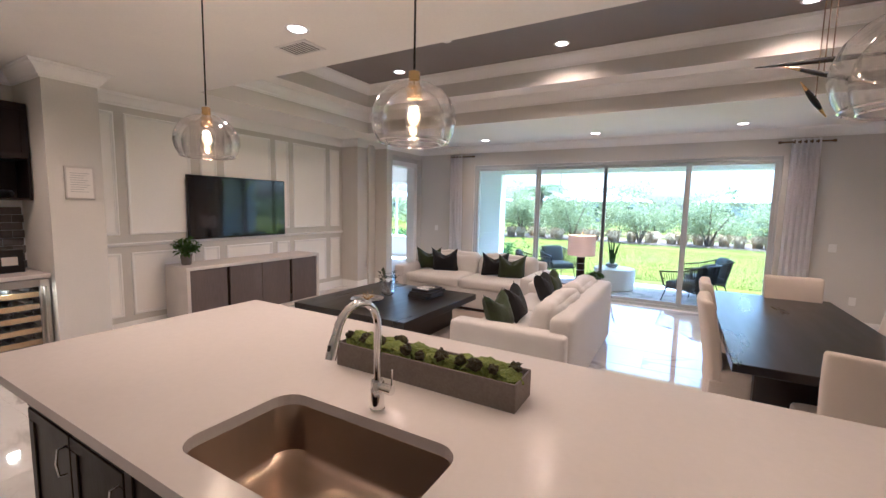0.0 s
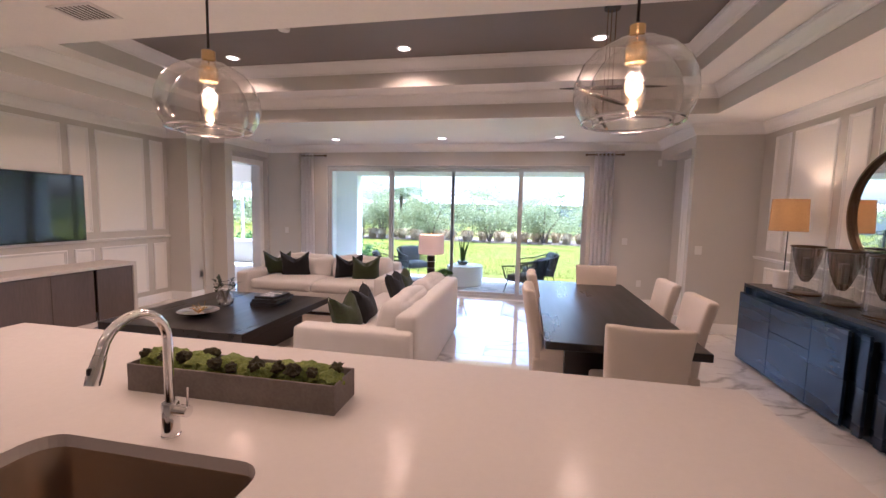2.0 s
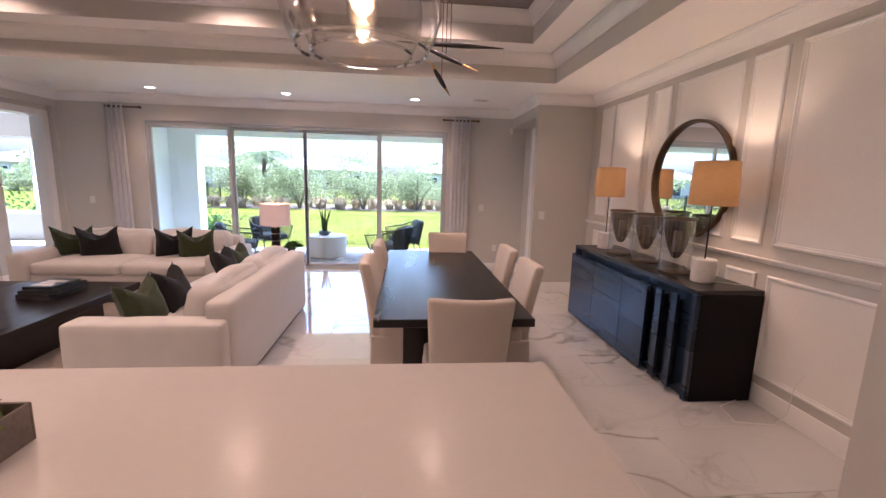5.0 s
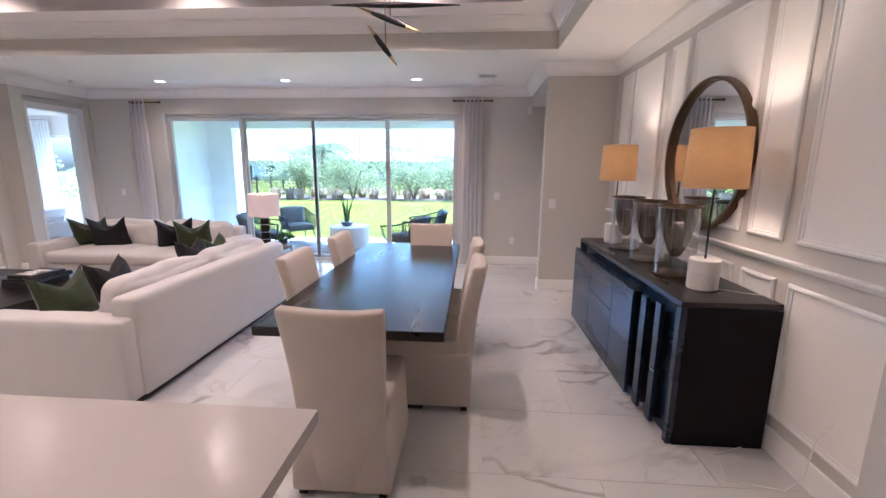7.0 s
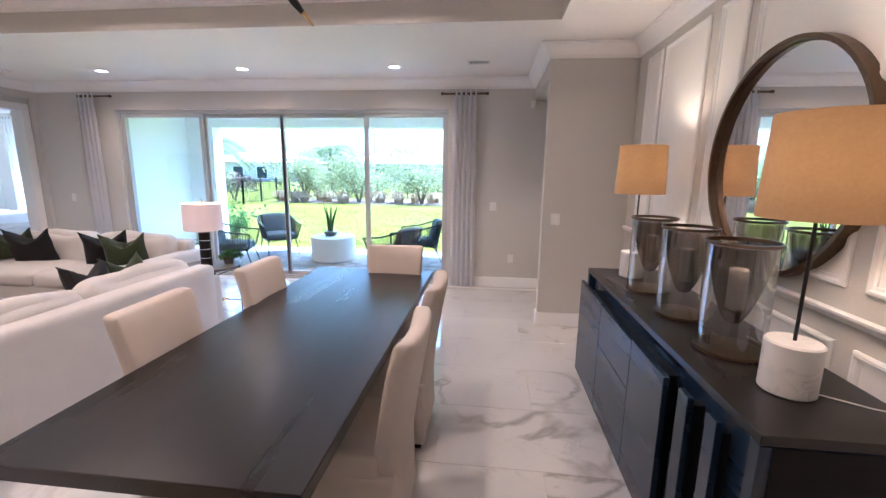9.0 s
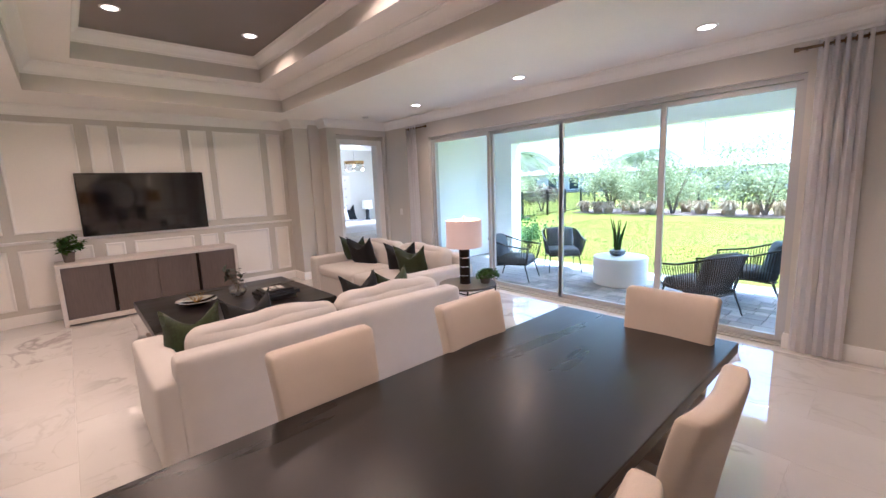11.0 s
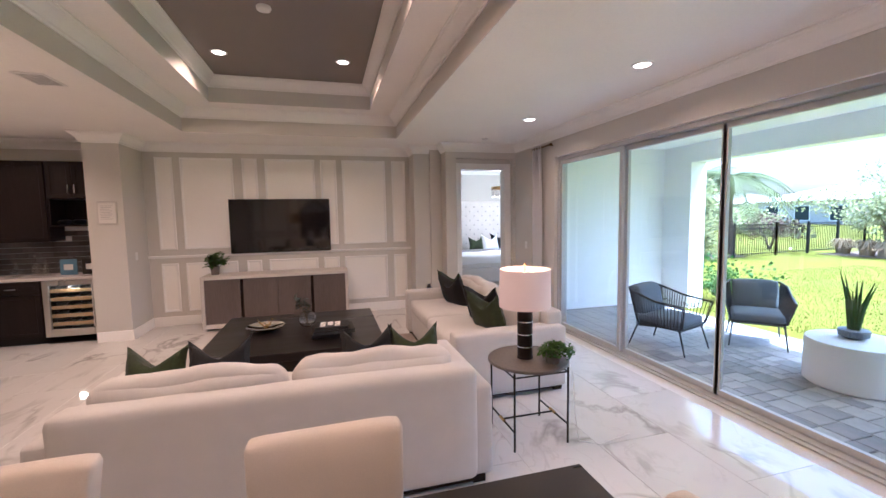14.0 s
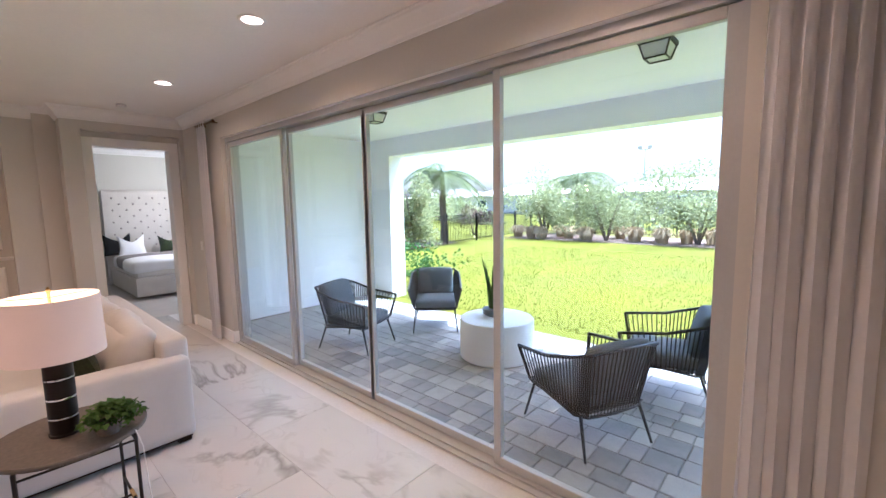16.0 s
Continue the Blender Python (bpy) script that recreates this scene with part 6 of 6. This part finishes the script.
for x, y in ((0.82, 9.55), (-2.56, 9.55)):
    l = thing("patio_ceiling_light", "black square lantern with frosted glass on the patio ceiling", "ceiling light", "patio ceiling lights", at=(x, y, PZC))
    bm = B()
    box(bm, -0.115, -0.115, -0.03, 0.115, 0.115, 0)
    for sx in (-1, 1):
        for sy in (-1, 1):
            tube(bm, [(sx * 0.105, sy * 0.105, -0.03), (sx * 0.075, sy * 0.075, -0.13)], 0.007, 6)
    for s in (-1, 1):
        tube(bm, [(-0.075, s * 0.075, -0.13), (0.075, s * 0.075, -0.13)], 0.007, 6), tube(bm, [(s * 0.075, -0.075, -0.13), (s * 0.075, 0.075, -0.13)], 0.007, 6)
    part("frame", bm, M_BLACK, l)
    bm = B()
    vs = [bm.verts.new((a * k, b * k, z)) for k, z in ((0.097, -0.032), (0.069, -0.126)) for a, b in ((-1, -1), (1, -1), (1, 1), (-1, 1))]
    for i in range(4):
        bm.faces.new((vs[i], vs[(i + 1) % 4], vs[4 + (i + 1) % 4], vs[4 + i]))
    bm.faces.new(vs[4:])
    part("lens", bm, mat("frosted_lens", (0.65, 0.68, 0.62), 0.5), l, "frosted glass", smooth=False)

# ground
bm = B()
n = 60
rows = []
for i in range(n + 1):
    rows.append([])
    for j in range(n + 1):
        x, y = -150 + 300 * i / n, -60 + 360 * j / n
        rows[-1].append(bm.verts.new((x, y, -0.20)))
for i in range(n):
    for j in range(n):
        bm.faces.new((rows[i][j], rows[i + 1][j], rows[i + 1][j + 1], rows[i][j + 1]))
part("ground", bm, M_GRASS, None, "bright green mown lawn reaching the horizon", smooth=False, kind="structure")
part("lawn", B1(-14, 10.95, -0.198, 22, 24.2, -0.12), M_GRASS, None, "bright green mown back lawn", smooth=False, kind="structure")
bm = B()
rnd = np.random.RandomState(4)
N = 26000
xs_, ys_ = rnd.uniform(-6.5, 4.5, N), 10.96 + rnd.power(0.7, N) * 9.0
verts, faces = [], []
for i in range(N):
    a, h, w = rnd.uniform(0, 6.28), rnd.uniform(0.02, 0.045), 0.005
    c, s = math.cos(a) * w, math.sin(a) * w
    x, y = xs_[i], ys_[i]
    verts += [(x - c, y - s, -0.035), (x + c, y + s, -0.035), (x + s * 3, y - c * 3, -0.035 + h)]
    faces.append((3 * i, 3 * i + 1, 3 * i + 2))
me = bpy.data.meshes.new("grass_blades")
me.from_pydata(verts, [], faces)
me.materials.append(M_GRASS)
tagged(new("grass_blades", me), "short blades of bright green lawn grass", "grass", kind="stuff")
bm = B()
box(bm, -9.8, 23.4, -0.199, 22, 27.0, -0.11), box(bm, -14, 14.0, -0.199, -10.1, 20.2, -0.102)
part("mulch_bed", bm, M_MULCH, None, "reddish brown mulch planting bed", smooth=False, kind="structure")


# trees, shrubs, grasses, palms, fence, houses
def leafy(bm, c, r, count, size, rn):
    c = Vector(c)
    lobes = [(c + Vector((rn.gauss(0, .45) * r[0], rn.gauss(0, .45) * r[1], rn.gauss(0, .4) * r[2])), rn.uniform(0.3, 0.6)) for _ in range(14)]
    for _ in range(count):
        o, k = rn.choice(lobes)
        v = Vector((rn.gauss(0, 1), rn.gauss(0, 1), rn.gauss(0, 1))).normalized() * (rn.random() ** 0.35) * k
        p = o + Vector((v.x * r[0], v.y * r[1], v.z * r[2]))
        d = Vector((rn.uniform(-1, 1), rn.uniform(-1, 1), rn.uniform(-.5, 1))).normalized()
        e = d.orthogonal().normalized() * size * 0.4
        q = [bm.verts.new(p - d * size * 0.5), bm.verts.new(p + e), bm.verts.new(p + d * size * 0.5), bm.verts.new(p - e)]
        bm.faces.new(q)


def tree(label, at, h, spread, count, size, seed, name="tree", material=None, cat="tree"):
    t = thing(name, label, cat, at=(at[0], at[1], -0.12))
    rn = random.Random(seed)
    bm = B()
    for k in range(5):
        a = k * 1.256 + rn.random()
        tip = Vector((math.cos(a) * spread * 0.55, math.sin(a) * spread * 0.55, h * rn.uniform(0.6, 0.85)))
        tube(bm, [(0.03 * math.cos(a), 0.03 * math.sin(a), 0), tip * 0.35 + Vector((0, 0, h * 0.08)), tip], [h * 0.022, h * 0.014, h * 0.004], 6)
    part("trunk", bm, M_BARK, t)
    bm = B()
    leafy(bm, (0, 0, h * 0.56), (spread, spread, h * 0.46), count, size, rn)
    part("crown", bm, material or M_TREE, t, smooth=False)
    return t


rnd = random.Random(12)
k = 0
for x in (-8.1, -4.8, -1.6, 1.7, 4.9, 8.2, 11.6, 15.0):
    k += 1
    tree("broad rounded ornamental tree in the planting bed behind the lawn", (x + rnd.uniform(-.2, .2), 24.4 + rnd.uniform(-.3, .4)), rnd.uniform(2.5, 3.0), rnd.uniform(1.55, 1.9), 4600, 0.11, k)
tree("tall dense shrub beside the patio pier", (-9.9, 17.2), 2.9, 1.0, 3500, 0.12, 77, "shrub", cat="shrub")
tree("low flowering shrub by the pier", (-4.4, 12.2), 0.6, 0.35, 1400, 0.045, 78, "shrub", M_LEAF, "shrub")
tree("small bare-limbed tree with reddish leaves near the fence", (-12.2, 24.2), 1.9, 1.1, 900, 0.10, 79, "tree", M_MULCH)
for i in range(44):
    x, y = -9.3 + i * 0.62 + rnd.uniform(-.3, .3), 24.5 + rnd.uniform(-.7, 1.2)
    g = thing("grass_clump", "arching clump of dry ornamental grass in the planting bed", "ornamental grass", "ornamental grasses", at=(x, y, -0.12))
    rn = random.Random(i)
    bm = B()
    for q in range(130):
        a, l, lean = rn.uniform(0, 6.28), rn.uniform(0.6, 1.0), rn.uniform(0.2, 0.6)
        c, s = math.cos(a), math.sin(a)
        p = [Vector((0.2 * c, 0.2 * s, 0)), Vector(((0.08 + lean * 0.35) * c, (0.08 + lean * 0.35) * s, l * 0.62)), Vector(((0.08 + lean) * c, (0.08 + lean) * s, l * 0.28))]
        wv = Vector((-s, c, 0)) * 0.024
        v = [bm.verts.new(p[0] - wv), bm.verts.new(p[0] + wv), bm.verts.new(p[1] + wv), bm.verts.new(p[1] - wv), bm.verts.new(p[2])]
        bm.faces.new(v[:4]), bm.faces.new((v[3], v[2], v[4]))
    part("blades", bm, M_DRY, g, smooth=False)


def palm(at, h, label, frond=2.0, count=22, seed=1):
    p = thing("palm_tree", label, "palm tree", at=(at[0], at[1], -0.19))
    rn = random.Random(seed)
    bm = B()
    pts = [(0.05 * math.sin(z), 0, z * h / 8) for z in range(9)]
    tube(bm, pts, [0.18 - 0.008 * z + 0.012 * (z % 2) for z in range(9)], 10)
    part("trunk", bm, M_BARK, p)
    for k in range(count):
        a, up = k * 2.4, rn.uniform(-0.3, 0.9)
        c, s = math.cos(a), math.sin(a)
        spine = []
        for t in range(8):
            u = t / 7
            spine.append(Vector((c * frond * u * (1 - 0.15 * up), s * frond * u * (1 - 0.15 * up), h + up * frond * u - (0.65 + 0.35 * up) * frond * u * u)))
        bm = B()
        tube(bm, spine, [0.03 - 0.003 * t for t in range(8)], 4)
        side = Vector((-s, c, 0))
        for t in range(26):
            u = (t + 1) / 27 * 7
            i = min(int(u), 6)
            o = spine[i].lerp(spine[i + 1], u - i)
            l = frond * 0.26 * math.sin(math.pi * min(1, (t + 4) / 30)) + 0.08
            for sg in (-1, 1):
                tip = o + side * sg * l + (spine[i + 1] - spine[i]).normalized() * l * 0.5 - Vector((0, 0, l * 0.35))
                w = (spine[i + 1] - spine[i]).normalized() * 0.03
                bm.faces.new([bm.verts.new(o - w), bm.verts.new(o + w), bm.verts.new(tip)])
        part("frond", bm, M_PALM, p, smooth=False)


palm((-11.0, 20.3), 3.15, "tall feather palm beyond the fence", 2.2, 26, 3)
palm((-8.2, 28.6), 3.0, "shorter feather palm beyond the fence", 2.3, 22, 5)
fence = thing("garden_fence", "black metal picket fence round the back lawn", "fence", at=(0, 0, -0.12))
def fence_run(x0, y0, x1, y1, step):
    L = math.hypot(x1 - x0, y1 - y0)
    n = max(1, round(L / 1.9))
    for i in range(n + 1):
        x, y = x0 + (x1 - x0) * i / n, y0 + (y1 - y0) * i / n
        part("post", B1(x - 0.03, y - 0.03, 0, x + 0.03, y + 0.03, 1.30), M_BLACK, fence, smooth=False)
    for z in (0.12, 1.08, 1.22):
        part("rail", tube(B(), [(x0, y0, z), (x1, y1, z)], 0.018, 4), M_BLACK, fence, smooth=False)
    bm = B()
    m = int(L / step)
    for i in range(m):
        x, y = x0 + (x1 - x0) * i / m, y0 + (y1 - y0) * i / m
        box(bm, x - 0.008, y - 0.008, 0.05, x + 0.008, y + 0.008, 1.22)
    part("pickets", bm, M_BLACK, fence, "slim black pickets", smooth=False, kind="stuff")


fence_run(-10.0, 15.2, -10.0, 21.5, 0.11), fence_run(-10.0, 21.5, -10.4, 27.2, 0.11), fence_run(-10.4, 27.2, 16, 27.2, 0.13)


def house(at, w, d, label, turn=0):
    h = thing("house", label, "house", "houses beyond the garden", at=(*at, -0.2), turn=turn)
    part("wall", B1(-w / 2, 0, 0, w / 2, d, 2.9), M_HOUSE, h, smooth=False)
    bm = B()
    e = 0.6
    b = [bm.verts.new(p) for p in ((-w / 2 - e, -e, 2.9), (w / 2 + e, -e, 2.9), (w / 2 + e, d + e, 2.9), (-w / 2 - e, d + e, 2.9))]
    r = [bm.verts.new((-w / 2 + d / 2, d / 2, 4.75)), bm.verts.new((w / 2 - d / 2, d / 2, 4.75))]
    bm.faces.new((b[0], b[1], r[1], r[0])), bm.faces.new((b[2], b[3], r[0], r[1])), bm.faces.new((b[1], b[2], r[1])), bm.faces.new((b[3], b[0], r[0])), bm.faces.new(b[::-1])
    part("roof", bm, M_ROOF, h, "hipped tile roof, greyed for haze", smooth=False)
    for x in (-w * 0.35, -w * 0.12, w * 0.12, w * 0.35):
        wn_ = part("window", B1(x - 0.9, -0.05, 0.4, x + 0.9, 0.0, 2.3), M_TRIM, h, "white framed window", smooth=False)
        part("pane", B1(x - 0.8, -0.06, 0.5, x + 0.8, -0.051, 2.2), M_DARKGL, wn_, smooth=False)


for x, y, w in ((-56, 68, 18), (-34, 62, 16), (-12, 63, 17), (11, 61, 18), (36, 65, 17), (60, 68, 18)):
    house((x, y), w, 11, "single-storey stucco house with hipped roof beyond the garden")
mast = thing("light_mast", "slender distant floodlight mast with two lamp heads", "light mast", at=(-23.0, 92.0, -0.2))
part("pole", tube(B(), [(0, 0, 0), (0, 0, 11.6)], [0.22, 0.12], 8), M_ALU, mast)
part("crossarm", tube(B(), [(-1.1, 0, 11.4), (1.1, 0, 11.4)], 0.10, 6), M_ALU, mast)
for x in (-0.9, 0.9):
    part("lamp_head", B1(x - 0.45, -0.3, 11.5, x + 0.45, 0.3, 12.2, r=0.05), M_HOUSE, mast)
bm = B()
rn = random.Random(8)
for i in range(46):
    leafy(bm, (-70 + i * 3.0, 36 + rn.uniform(-3, 6), 0.8), (2.4, 1.8, rn.uniform(0.9, 1.8)), 620, 0.30, rn)
part("hedge_belt", bm, M_TREE, None, "distant belt of mixed green trees and hedges", smooth=False, kind="stuff")
tagged(scene.objects["hedge_belt"], category="trees")
bm = B()
leafy(bm, (-8.0, 13.3, 0.5), (2.6, 0.5, 0.5), 2500, 0.08, rn)
part("hedge", bm, M_LEAF, None, "low clipped hedge outside the bedroom window", smooth=False)
tagged(scene.objects["hedge"], category="hedge")

# floor tiles and pavers
floor = part("floor", B1(-5.63, -3.4, -0.10, 3.75, 8.14, -0.004), M_GROUT, None, "glossy white marble tile floor with grey veins", smooth=False, kind="structure")
tile_bm = B1(-0.6043, -0.2993, -0.004, 0.6043, 0.2993, 0.0, r=0.001)
first = part("tile", tile_bm, M_FLOOR, floor, smooth=False)
first.location = (-4.169, -0.9, 0)
FX0, FX1 = -5.62, 3.74
for r in range(15):
    for k in range(9):
        x, y = -5.38 + k * 1.211 + (0.605 if r % 2 else 0), -0.9 + r * 0.601
        a, b = max(x - 0.6043, FX0), min(x + 0.6043, FX1)
        if b - a < 0.05 or y > 7.9 or (r == 0 and k == 1):
            continue
        if b - a < 1.208:
            t = part("tile", B1(a - x, -0.2993, -0.004, b - x, 0.2993, 0.0, r=0.001), M_FLOOR, floor, smooth=False)
        else:
            t = new("tile", first.data)
            t.parent = floor
        t.location = (x, y, 0)
pad = part("patio_floor", B1(-4.72, 8.15, -0.20, 5.0, 10.95, PZF - 0.012), M_SAND, None, "grey blended concrete paver patio", smooth=False, kind="structure")
meshes = []
for w, d in ((0.225, 0.15), (0.15, 0.15), (0.225, 0.225), (0.15, 0.225)):
    bm = box(B(), -w / 2 + 0.0025, -d / 2 + 0.0025, -0.03, w / 2 - 0.0025, d / 2 - 0.0025, 0.0, 0.006)
    me = bpy.data.meshes.new("paver")
    bm.to_mesh(me), bm.free()
    me.materials.append(M_PAVER)
    meshes.append((w, d, me))
rn = random.Random(31)
far_bm = B()
y, count, r = 8.15, 0, 0
while y < 10.78:
    d = (0.15, 0.225)[(r * 7 // 3) % 2]
    x = -4.70 + rn.uniform(0, 0.1)
    while x < 4.95:
        w, dd, me = meshes[{0.15: (0, 1), 0.225: (2, 3)}[d][rn.random() < 0.35]]
        if -2.4 < x < 1.6 and y < 9.95 and count < 300:
            p = new("paver", me)
            p.parent = pad
            p.location = (x + w / 2, y + d / 2, PZF - 0.001 + rn.uniform(-0.0015, 0.0015))
            count += 1
        else:
            box(far_bm, x + 0.0025, y + 0.0025, PZF - 0.03, x + w - 0.0025, y + d - 0.0025, PZF - 0.001, 0.005)
        x += w
    y += d
    r += 1
part("pavers", far_bm, M_PAVER, pad, smooth=False, kind="stuff")
